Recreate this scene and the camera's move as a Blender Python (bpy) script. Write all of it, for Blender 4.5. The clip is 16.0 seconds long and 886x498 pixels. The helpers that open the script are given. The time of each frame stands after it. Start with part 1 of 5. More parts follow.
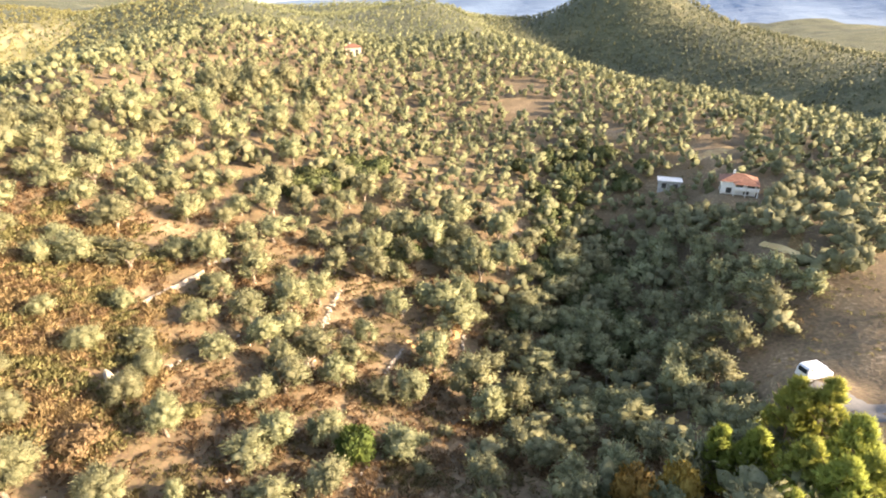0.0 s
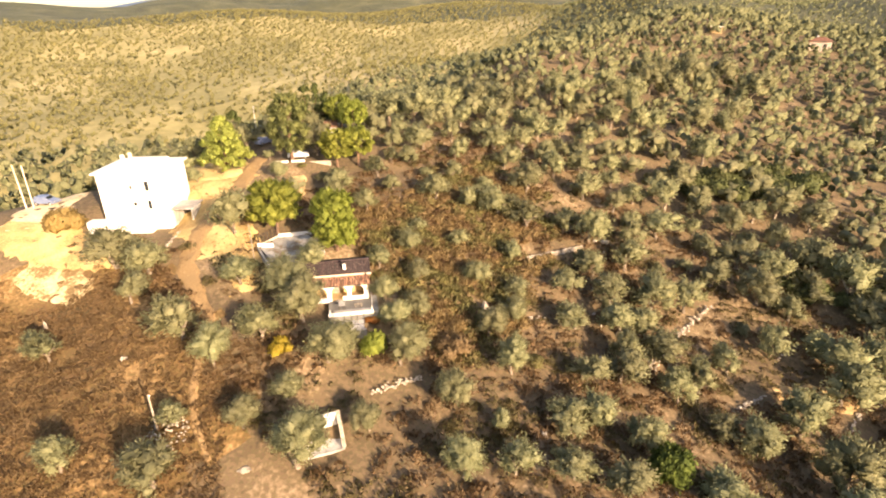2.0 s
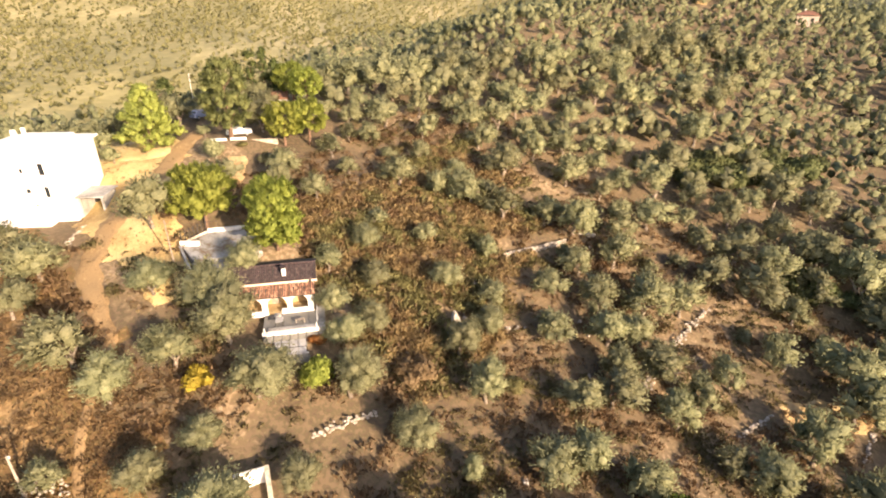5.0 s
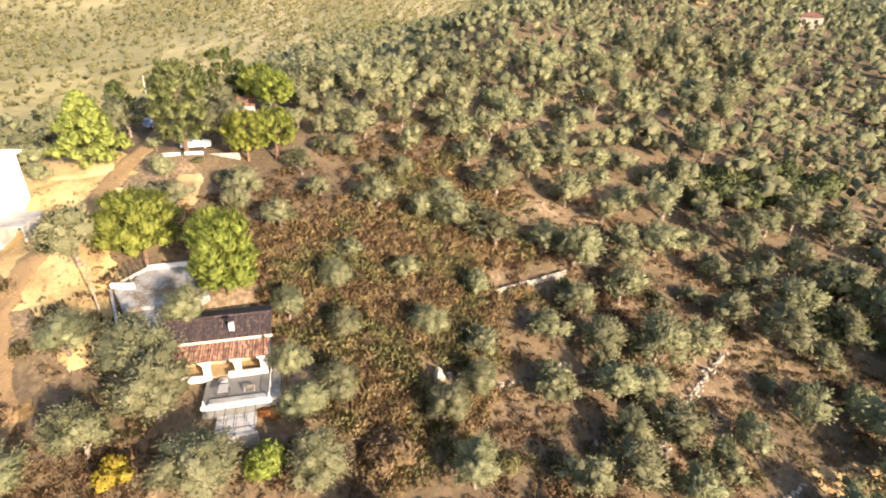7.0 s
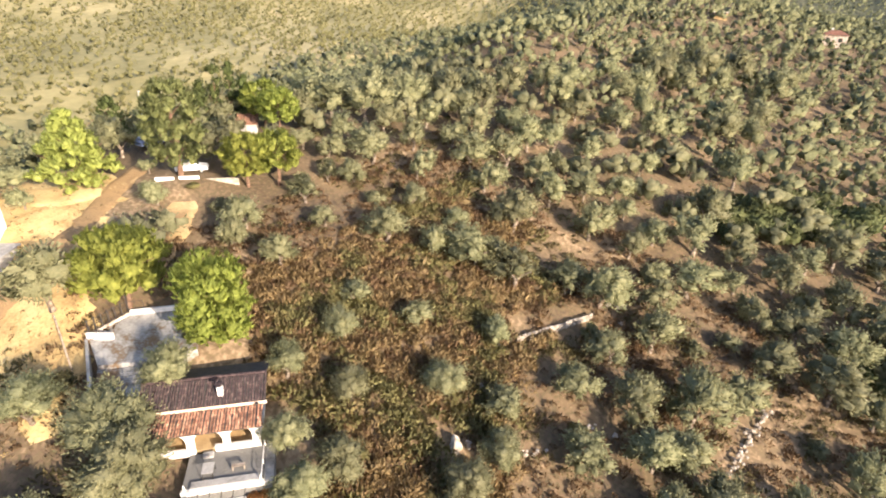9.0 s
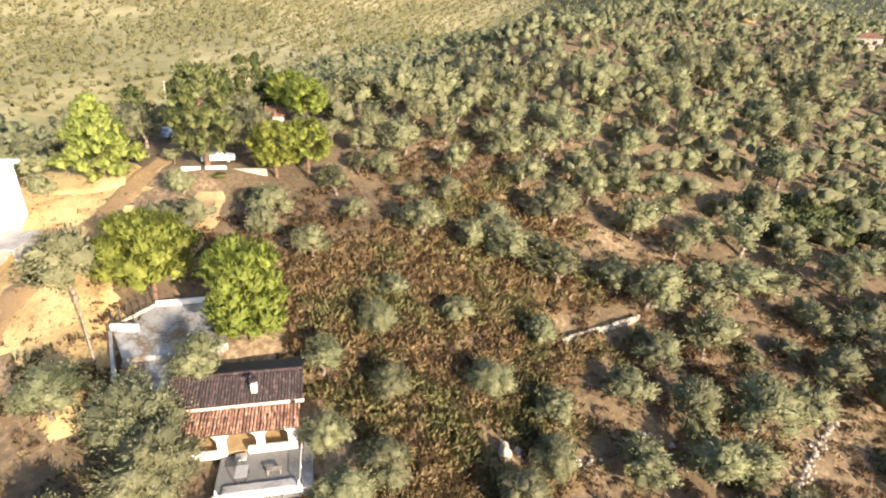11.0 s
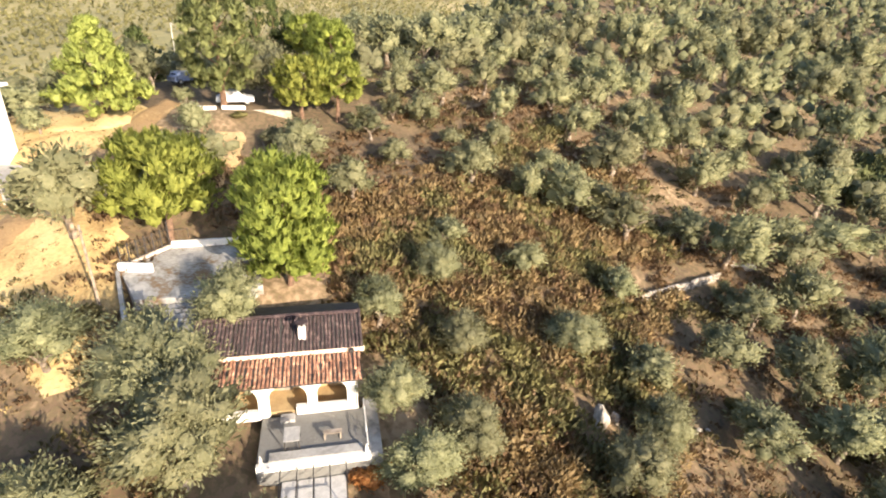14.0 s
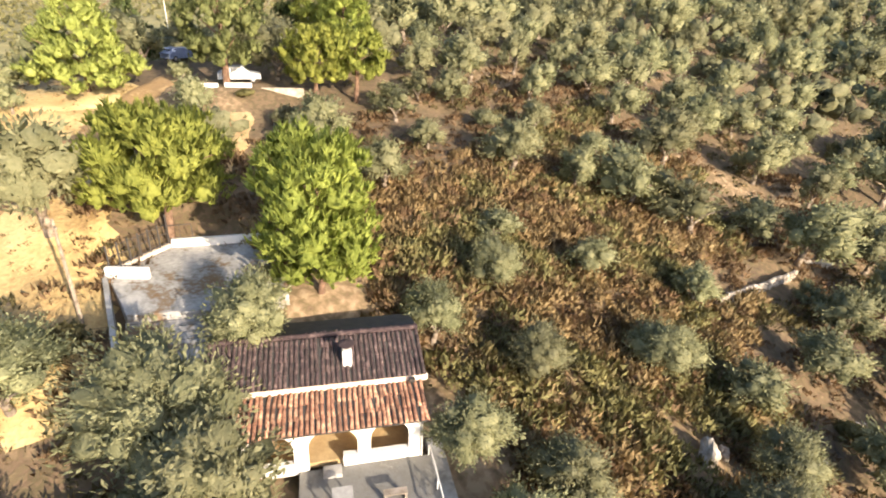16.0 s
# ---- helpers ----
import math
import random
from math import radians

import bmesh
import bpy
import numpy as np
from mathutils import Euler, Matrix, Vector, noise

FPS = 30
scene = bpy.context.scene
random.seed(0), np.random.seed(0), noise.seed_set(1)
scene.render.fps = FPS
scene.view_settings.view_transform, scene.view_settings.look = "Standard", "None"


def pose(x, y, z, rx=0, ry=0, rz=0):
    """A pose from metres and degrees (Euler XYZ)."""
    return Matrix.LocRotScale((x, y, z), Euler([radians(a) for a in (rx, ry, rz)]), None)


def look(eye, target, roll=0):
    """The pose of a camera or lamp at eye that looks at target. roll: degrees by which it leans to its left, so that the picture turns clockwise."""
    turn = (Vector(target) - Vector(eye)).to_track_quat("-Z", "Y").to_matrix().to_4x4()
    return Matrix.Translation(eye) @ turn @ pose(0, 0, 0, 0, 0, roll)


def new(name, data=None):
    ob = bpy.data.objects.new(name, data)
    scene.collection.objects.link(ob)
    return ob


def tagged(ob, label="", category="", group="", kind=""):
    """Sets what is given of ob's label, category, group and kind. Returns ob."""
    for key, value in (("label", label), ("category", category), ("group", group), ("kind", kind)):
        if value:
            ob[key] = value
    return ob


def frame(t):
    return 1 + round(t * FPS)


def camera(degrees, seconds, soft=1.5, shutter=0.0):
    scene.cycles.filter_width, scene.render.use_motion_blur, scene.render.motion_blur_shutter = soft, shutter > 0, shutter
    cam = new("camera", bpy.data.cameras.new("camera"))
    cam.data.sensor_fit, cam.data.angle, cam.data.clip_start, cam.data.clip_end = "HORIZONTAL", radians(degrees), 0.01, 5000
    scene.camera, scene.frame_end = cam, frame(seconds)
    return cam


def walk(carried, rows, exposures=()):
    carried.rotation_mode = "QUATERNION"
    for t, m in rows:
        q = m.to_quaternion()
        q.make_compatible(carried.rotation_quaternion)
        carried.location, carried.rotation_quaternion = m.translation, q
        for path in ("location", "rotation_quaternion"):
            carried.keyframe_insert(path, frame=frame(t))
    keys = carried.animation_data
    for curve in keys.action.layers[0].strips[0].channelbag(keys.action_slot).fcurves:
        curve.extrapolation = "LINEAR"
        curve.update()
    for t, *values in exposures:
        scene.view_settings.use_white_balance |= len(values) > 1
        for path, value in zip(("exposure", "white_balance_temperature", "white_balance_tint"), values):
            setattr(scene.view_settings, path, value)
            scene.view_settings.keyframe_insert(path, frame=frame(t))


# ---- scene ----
# ---- camera ----
cam = camera(79.8, 16.0, soft=1.95)
METRES, EYE, TILT, LEAN, TURN = 60.0, 40.0, -22.8, 0.3, 0.0
ROWS = [
    (0.0, 0.0, 0.0, 0.0, 0.0, 0.0, -0.0),
    (0.5, 0.0141, -0.0097, -0.0028, 11.67, -0.61, -4.81),
    (1.0, 0.0242, -0.0154, -0.0046, 20.87, -1.95, -8.29),
    (1.5, 0.0275, -0.0146, -0.0066, 31.24, -3.89, -11.94),
    (2.0, 0.0228, -0.0071, -0.0089, 40.7, -6.31, -14.95),
    (2.5, 0.0127, 0.0063, -0.0099, 39.56, -6.32, -14.75),
    (3.0, -0.0048, 0.0296, -0.0097, 39.47, -6.83, -14.93),
    (3.5, -0.0256, 0.0564, -0.0087, 40.5, -7.49, -15.35),
    (4.0, -0.051, 0.09, -0.0032, 39.56, -7.8, -15.33),
    (6.5, -0.1887, 0.2707, 0.068, 36.75, -8.53, -15.62),
    (7.0, -0.2163, 0.3, 0.0846, 36.56, -8.42, -15.78),
    (7.5, -0.2423, 0.3225, 0.099, 36.53, -8.34, -16.01),
    (8.0, -0.2687, 0.3421, 0.112, 36.64, -8.15, -16.26),
    (8.5, -0.2947, 0.3574, 0.1214, 36.77, -7.97, -16.57),
    (9.0, -0.3168, 0.3682, 0.127, 37.04, -7.81, -16.79),
    (11.5, -0.3999, 0.3939, 0.0555, 38.43, -7.18, -17.31),
    (12.0, -0.4169, 0.4009, 0.0332, 38.43, -7.15, -17.29),
    (12.5, -0.437, 0.4094, 0.0098, 38.33, -7.04, -17.3),
    (13.0, -0.4577, 0.4185, -0.0113, 38.21, -6.97, -17.28),
    (13.5, -0.4817, 0.4297, -0.0321, 38.07, -7.07, -17.32),
    (14.0, -0.51, 0.4432, -0.0538, 37.85, -7.13, -17.38),
    (14.5, -0.5365, 0.4568, -0.0721, 37.64, -7.19, -17.35),
    (15.0, -0.5675, 0.4708, -0.0855, 37.52, -7.11, -17.27),
    (15.5, -0.5976, 0.483, -0.0885, 37.42, -7.28, -17.17),
    (16.0, -0.6341, 0.4981, -0.0864, 36.99, -7.41, -17.07),
]
walk(cam, [(t, pose(0, 0, EYE, TILT, LEAN, TURN) @ pose(METRES * x, METRES * y, METRES * z, 90 + pitch, roll, yaw)) for t, x, y, z, yaw, pitch, roll in ROWS],
     exposures=[(0.0, 2.12, 7300, 18), (1.0, 1.78, 7650, 19), (1.6, 1.5, 8100, 21), (2.4, 1.28, 8200, 23.5), (4.0, 1.25, 7800, 23.5), (6.5, 1.32, 6800, 19), (8.0, 1.29, 6450, 19), (12.0, 1.28, 6350, 15), (16.0, 1.3, 6500, 15)])

# ---- light ----
SUN_AZIMUTH, SUN_HEIGHT = 99.0, 18.5  # degrees clockwise from +y, degrees above the horizon
world = bpy.data.worlds.new("world")
scene.world = world
world.use_nodes = True
sky = world.node_tree.nodes.new("ShaderNodeTexSky")
sky.sky_type, sky.sun_disc = "NISHITA", False
sky.sun_elevation, sky.sun_rotation = radians(SUN_HEIGHT), radians(SUN_AZIMUTH)
sky.air_density, sky.dust_density = 1.0, 1.5
world.node_tree.links.new(sky.outputs[0], world.node_tree.nodes["Background"].inputs[0])
world.node_tree.nodes["Background"].inputs[1].default_value = 0.135
sun = new("sun", bpy.data.lights.new("sun", "SUN"))
sun.data.energy, sun.data.angle, sun.data.color = 4.8, radians(0.6), (1.0, 0.86, 0.64)
to_sun = Vector((math.cos(radians(SUN_HEIGHT)) * math.sin(radians(SUN_AZIMUTH)), math.cos(radians(SUN_HEIGHT)) * math.cos(radians(SUN_AZIMUTH)), math.sin(radians(SUN_HEIGHT))))
sun.matrix_world = look(to_sun * 300, (0, 0, 0))


# ---- materials ----
def noise_colour(name, stops, scale=1.0, rough=0.9, bump=0.3, fine=12.0, vary=0.0, island=0.0, bump_scale=None, metal=0.0, distort=0.3, weight=0.45):
    """Colour from two scales of noise through a ramp; vary and island shift the brightness per object and per piece."""
    m = bpy.data.materials.new(name)
    m.use_nodes = True
    nt = m.node_tree
    n, ln = nt.nodes, nt.links
    b = n["Principled BSDF"]
    b.inputs["Roughness"].default_value = rough
    b.inputs["Metallic"].default_value = metal
    geo = n.new("ShaderNodeNewGeometry")
    big, small = n.new("ShaderNodeTexNoise"), n.new("ShaderNodeTexNoise")
    for t, s in ((big, scale), (small, scale * fine)):
        t.inputs["Scale"].default_value = s
        t.inputs["Detail"].default_value = 5
        t.inputs["Distortion"].default_value = distort
        ln.new(geo.outputs["Position"], t.inputs["Vector"])
    mix = n.new("ShaderNodeMath")
    mix.operation = "MULTIPLY_ADD"
    ln.new(small.outputs[0], mix.inputs[0])
    mix.inputs[1].default_value = weight
    sub = n.new("ShaderNodeMath")
    sub.operation = "SUBTRACT"
    ln.new(big.outputs[0], sub.inputs[0])
    sub.inputs[1].default_value = weight / 2
    ln.new(sub.outputs[0], mix.inputs[2])
    ramp = n.new("ShaderNodeValToRGB")
    e = ramp.color_ramp.elements
    while len(e) < len(stops):
        e.new(0.5)
    for k, (p, c) in enumerate(stops):
        e[k].position, e[k].color = p, (*c, 1)
    ln.new(mix.outputs[0], ramp.inputs[0])
    last = ramp.outputs[0]
    if vary or island:
        hsv = n.new("ShaderNodeHueSaturation")
        ln.new(last, hsv.inputs["Color"])
        total = None
        for src, amount in ((("ShaderNodeObjectInfo", "Random"), vary), (("ShaderNodeNewGeometry", "Random Per Island"), island)):
            if not amount:
                continue
            r = n.new(src[0])
            k = n.new("ShaderNodeMapRange")
            k.inputs["To Min"].default_value, k.inputs["To Max"].default_value = -amount, amount
            ln.new(r.outputs[src[1]], k.inputs["Value"])
            add = n.new("ShaderNodeMath")
            add.inputs[1].default_value = 1.0
            if total:
                ln.new(total, add.inputs[1])
            ln.new(k.outputs[0], add.inputs[0])
            total = add.outputs[0]
        ln.new(total, hsv.inputs["Value"])
        last = hsv.outputs[0]
    ln.new(last, b.inputs["Base Color"])
    if bump:
        bp = n.new("ShaderNodeBump")
        bp.inputs["Strength"].default_value = bump
        bp.inputs["Distance"].default_value = 0.5 / (bump_scale or scale * fine)
        ln.new(small.outputs[0], bp.inputs["Height"])
        ln.new(bp.outputs[0], b.inputs["Normal"])
    return m


def leaf(name, dark, light, through_light=0.25, vary=0.18, island=0.3, hue=0.012, grain=5.0):
    """Foliage: colour by leaf and by tree, with light let through."""
    m = bpy.data.materials.new(name)
    m.use_nodes = True
    nt = m.node_tree
    n, ln = nt.nodes, nt.links
    b = n["Principled BSDF"]
    b.inputs["Roughness"].default_value = 0.6
    b.inputs["Specular IOR Level"].default_value = 0.15
    geo, info = n.new("ShaderNodeNewGeometry"), n.new("ShaderNodeObjectInfo")
    ramp = n.new("ShaderNodeValToRGB")
    ramp.color_ramp.elements[0].color, ramp.color_ramp.elements[1].color = (*dark, 1), (*light, 1)
    tex = n.new("ShaderNodeTexNoise")
    tex.inputs["Scale"].default_value = 0.9
    ln.new(geo.outputs["Position"], tex.inputs["Vector"])
    mix = n.new("ShaderNodeMath")
    mix.operation = "MULTIPLY_ADD"
    ln.new(geo.outputs["Random Per Island"], mix.inputs[0])
    mix.inputs[1].default_value = island * 2
    shift = n.new("ShaderNodeMath")
    shift.operation = "MULTIPLY_ADD"
    ln.new(tex.outputs[0], shift.inputs[0])
    shift.inputs[1].default_value, shift.inputs[2].default_value = 1.2, -0.4
    ln.new(shift.outputs[0], mix.inputs[2])
    tufts, spread = n.new("ShaderNodeTexNoise"), n.new("ShaderNodeMath")
    tufts.inputs["Scale"].default_value, tufts.inputs["Detail"].default_value = grain, 3
    tufts.inputs["Roughness"].default_value = 0.7
    ln.new(geo.outputs["Position"], tufts.inputs["Vector"])
    spread.operation = "MULTIPLY_ADD"
    ln.new(tufts.outputs[0], spread.inputs[0])
    spread.inputs[1].default_value = 1.1
    less = n.new("ShaderNodeMath")
    less.operation = "SUBTRACT"
    ln.new(mix.outputs[0], less.inputs[0])
    less.inputs[1].default_value = 0.55
    ln.new(less.outputs[0], spread.inputs[2])
    ln.new(spread.outputs[0], ramp.inputs[0])
    relief = n.new("ShaderNodeBump")
    relief.inputs["Strength"].default_value, relief.inputs["Distance"].default_value = 0.45, 1.1 / grain
    ln.new(tufts.outputs[0], relief.inputs["Height"])
    ln.new(relief.outputs[0], b.inputs["Normal"])
    hsv = n.new("ShaderNodeHueSaturation")
    for out, lo, hi in (("Value", 1 - vary, 1 + vary), ("Hue", 0.5 - hue, 0.5 + hue)):
        k = n.new("ShaderNodeMapRange")
        k.inputs["To Min"].default_value, k.inputs["To Max"].default_value = lo, hi
        ln.new(info.outputs["Random"], k.inputs["Value"])
        ln.new(k.outputs[0], hsv.inputs[out])
    ln.new(ramp.outputs[0], hsv.inputs["Color"])
    ln.new(hsv.outputs[0], b.inputs["Base Color"])
    tr, add = n.new("ShaderNodeBsdfTranslucent"), n.new("ShaderNodeMixShader")
    ln.new(hsv.outputs[0], tr.inputs["Color"])
    add.inputs[0].default_value = through_light
    ln.new(b.outputs[0], add.inputs[1])
    ln.new(tr.outputs[0], add.inputs[2])
    ln.new(add.outputs[0], n["Material Output"].inputs["Surface"])
    return m


GROUND = noise_colour("dry_ground", [(0.24, (0.06, 0.047, 0.027)), (0.36, (0.13, 0.085, 0.05)), (0.43, (0.115, 0.09, 0.043)), (0.52, (0.18, 0.118, 0.07)), (0.58, (0.155, 0.115, 0.058)), (0.67, (0.25, 0.172, 0.1)), (0.8, (0.35, 0.26, 0.16))], scale=0.09, fine=20, weight=0.8, bump=0.5, bump_scale=2.5)
SLOPE = noise_colour("scrub_slope", [(0.28, (0.19, 0.175, 0.075)), (0.45, (0.26, 0.23, 0.1)), (0.58, (0.34, 0.295, 0.135)), (0.74, (0.46, 0.38, 0.2))], scale=0.022, fine=11, bump=0.35, bump_scale=0.4)
# far mountains: the blue of distance haze is put into their base colour
HAZY_MOUNTAIN = noise_colour("haze_blue_mountain", [(0.3, (0.1, 0.16, 0.25)), (0.7, (0.14, 0.21, 0.31))], scale=0.004, fine=8, bump=0.3)
DRY_GRASS = noise_colour("straw_grass", [(0.3, (0.3, 0.19, 0.08)), (0.5, (0.5, 0.36, 0.155)), (0.7, (0.63, 0.49, 0.24))], scale=0.25, fine=14, bump=0.6)
RUSSET = noise_colour("russet_field", [(0.26, (0.07, 0.05, 0.02)), (0.4, (0.17, 0.092, 0.036)), (0.5, (0.14, 0.098, 0.034)), (0.6, (0.24, 0.14, 0.056)), (0.78, (0.38, 0.26, 0.12))], scale=0.12, fine=18, weight=0.8, bump=0.4, bump_scale=3.0)
WOODED = noise_colour("wooded_slope", [(0.3, (0.05, 0.057, 0.03)), (0.55, (0.09, 0.094, 0.047)), (0.75, (0.155, 0.145, 0.078))], scale=0.04, fine=9, bump=1.0, bump_scale=0.25)
EARTH = noise_colour("bare_earth", [(0.3, (0.33, 0.21, 0.1)), (0.55, (0.46, 0.32, 0.15)), (0.75, (0.57, 0.43, 0.23))], scale=0.5, fine=10, bump=0.4)
TRACK = noise_colour("worn_track", [(0.3, (0.2, 0.125, 0.058)), (0.5, (0.32, 0.21, 0.1)), (0.62, (0.28, 0.18, 0.085)), (0.78, (0.46, 0.32, 0.16))], scale=0.35, fine=9, weight=0.6, bump=0.4)
SAND = noise_colour("pale_sand", [(0.3, (0.55, 0.4, 0.22)), (0.6, (0.75, 0.6, 0.4)), (0.8, (0.82, 0.7, 0.52))], scale=0.3, fine=8, bump=0.3)
MOTTLED = noise_colour("mottled_sand", [(0.38, (0.2, 0.13, 0.055)), (0.47, (0.38, 0.27, 0.13)), (0.53, (0.56, 0.44, 0.25)), (0.7, (0.66, 0.54, 0.35))], scale=0.35, fine=7, weight=0.5, bump=0.3)
BANK = noise_colour("ochre_bank", [(0.3, (0.5, 0.34, 0.15)), (0.6, (0.64, 0.48, 0.23)), (0.8, (0.72, 0.57, 0.32))], scale=0.3, fine=8, bump=0.3)
ASPHALT = noise_colour("grey_road", [(0.3, (0.1, 0.1, 0.1)), (0.7, (0.17, 0.165, 0.16))], scale=0.6, fine=20, bump=0.2)
STONE = noise_colour("pale_limestone", [(0.25, (0.2, 0.165, 0.13)), (0.5, (0.38, 0.33, 0.27)), (0.75, (0.54, 0.49, 0.42))], scale=2.0, fine=8, bump=0.6, vary=0.25)
WHITE = noise_colour("whitewash", [(0.25, (0.62, 0.58, 0.52)), (0.45, (0.78, 0.76, 0.72)), (0.8, (0.82, 0.8, 0.77))], scale=0.8, fine=10, bump=0.15)
CREAM = noise_colour("cream_fascia", [(0.3, (0.6, 0.47, 0.36)), (0.7, (0.78, 0.66, 0.55))], scale=1.5, fine=8, bump=0.15)
CONCRETE = noise_colour("stained_concrete", [(0.25, (0.2, 0.19, 0.17)), (0.5, (0.36, 0.35, 0.33)), (0.75, (0.5, 0.48, 0.45))], scale=0.5, fine=8, bump=0.2)
# a darker CONCRETE: the half shade on the terrace is put into its colour
SHADED_DECK = noise_colour("shaded_deck", [(0.25, (0.12, 0.118, 0.11)), (0.45, (0.19, 0.188, 0.178)), (0.6, (0.16, 0.155, 0.14)), (0.8, (0.3, 0.29, 0.27))], scale=0.9, fine=7, bump=0.2)
LITTERED = noise_colour("littered_concrete", [(0.34, (0.2, 0.12, 0.06)), (0.43, (0.22, 0.17, 0.12)), (0.5, (0.3, 0.29, 0.27)), (0.68, (0.46, 0.44, 0.41))], scale=0.42, fine=9, bump=0.3)
TILE = noise_colour("clay_tile", [(0.25, (0.1, 0.05, 0.035)), (0.5, (0.25, 0.12, 0.075)), (0.75, (0.46, 0.3, 0.2))], scale=3.0, fine=5, bump=0.3, vary=0.5)
OLD_TILE = noise_colour("lichened_tile", [(0.25, (0.022, 0.014, 0.016)), (0.5, (0.042, 0.026, 0.027)), (0.75, (0.13, 0.092, 0.085))], scale=3.0, fine=5, bump=0.3, vary=0.35)
RED_TILE = noise_colour("red_tile", [(0.3, (0.15, 0.062, 0.04)), (0.7, (0.27, 0.13, 0.085))], scale=1.5, fine=6, bump=0.3)
BARK = noise_colour("olive_bark", [(0.3, (0.12, 0.09, 0.065)), (0.7, (0.32, 0.26, 0.2))], scale=3, fine=6, bump=0.7, vary=0.2)
PINE_BARK = noise_colour("pine_bark", [(0.3, (0.09, 0.05, 0.03)), (0.7, (0.24, 0.15, 0.1))], scale=3, fine=6, bump=0.7)
WOOD = noise_colour("weathered_pole", [(0.3, (0.2, 0.16, 0.12)), (0.7, (0.42, 0.36, 0.3))], scale=2, fine=12, bump=0.3)
IRON = noise_colour("dark_iron", [(0.3, (0.02, 0.02, 0.02)), (0.7, (0.06, 0.05, 0.045))], scale=3, fine=8, rough=0.6, bump=0.1)
# near-black for painted shade in openings and tile channels, and for floor joints
DARK = noise_colour("shade_and_joint_dark", [(0.3, (0.03, 0.03, 0.03)), (0.7, (0.06, 0.055, 0.05))], scale=2, bump=0.1)
OCHRE = noise_colour("ochre_plaster", [(0.3, (0.36, 0.25, 0.125)), (0.7, (0.52, 0.38, 0.2))], scale=1.2, fine=8, bump=0.15)
# white lowered and tinted blue: the van's shade is put into the paint
CAR_WHITE = noise_colour("shade_blue_car_white", [(0.3, (0.6, 0.63, 0.67)), (0.7, (0.68, 0.71, 0.74))], scale=1, rough=0.25, bump=0.0)
BLUE_PAINT = noise_colour("faded_blue_paint", [(0.3, (0.1, 0.14, 0.25)), (0.7, (0.2, 0.25, 0.38))], scale=1, rough=0.4, bump=0.0)
RUBBER = noise_colour("tyre_rubber", [(0.3, (0.02, 0.02, 0.02)), (0.7, (0.035, 0.035, 0.035))], scale=4, bump=0.1)
GLASS = bpy.data.materials.new("dark_glass")
GLASS.use_nodes = True
GLASS.node_tree.nodes["Principled BSDF"].inputs["Base Color"].default_value = (0.02, 0.025, 0.03, 1)
GLASS.node_tree.nodes["Principled BSDF"].inputs["Roughness"].default_value = 0.08
OLIVE = leaf("olive_leaves", (0.14, 0.148, 0.074), (0.36, 0.355, 0.2), 0.4)
FAR_OLIVE = leaf("far_olive_leaves", (0.12, 0.13, 0.064), (0.3, 0.297, 0.165), 0.4, island=0.3, grain=2.2)
# darker than FAR_OLIVE: the hill's shade sits in the leaf colour
SHADED_HILL_LEAF = leaf("shaded_hill_leaves", (0.085, 0.1, 0.055), (0.23, 0.235, 0.14), 0.3, island=0.3, grain=2.2)
OAK = leaf("dark_oak_leaves", (0.055, 0.068, 0.028), (0.155, 0.17, 0.068))
PINE = leaf("pine_needles", (0.2, 0.235, 0.05), (0.43, 0.46, 0.11), 0.45, 0.06, 0.25, grain=6.0)
YELLOW_PINE = leaf("yellow_pine_needles", (0.36, 0.395, 0.1), (0.51, 0.545, 0.175), 0.5, 0.1, 0.2, grain=6.0)
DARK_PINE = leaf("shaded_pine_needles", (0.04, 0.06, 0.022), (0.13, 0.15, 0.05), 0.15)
RUST = leaf("rusty_scrub", (0.18, 0.12, 0.06), (0.4, 0.28, 0.145), 0.3, 0.2, 0.07, grain=1.6)
SCRUB = leaf("green_scrub", (0.135, 0.122, 0.052), (0.33, 0.285, 0.125), 0.3, 0.2, 0.07, grain=1.6)
GOLD = leaf("golden_leaves", (0.28, 0.21, 0.03), (0.52, 0.42, 0.07), 0.3)
STRAW = leaf("dry_bush", (0.18, 0.125, 0.065), (0.38, 0.28, 0.15), 0.25, 0.2, 0.1, grain=2.0)
ORANGE = leaf("orange_vine", (0.3, 0.12, 0.03), (0.6, 0.32, 0.1), 0.2)


# ---- building blocks ----
def mesh_of(name, verts, faces, mats, smooth=False, slots=None, normals=None):
    me = bpy.data.meshes.new(name)
    me.from_pydata(verts, [], faces)
    for m in mats if isinstance(mats, (list, tuple)) else [mats]:
        me.materials.append(m)
    if slots is not None:
        me.polygons.foreach_set("material_index", slots)
    if smooth:
        me.polygons.foreach_set("use_smooth", [True] * len(me.polygons))
    me.update()
    if normals is not None:
        me.polygons.foreach_set("use_smooth", [True] * len(me.polygons))
        me.normals_split_custom_set_from_vertices(normals)
    return me


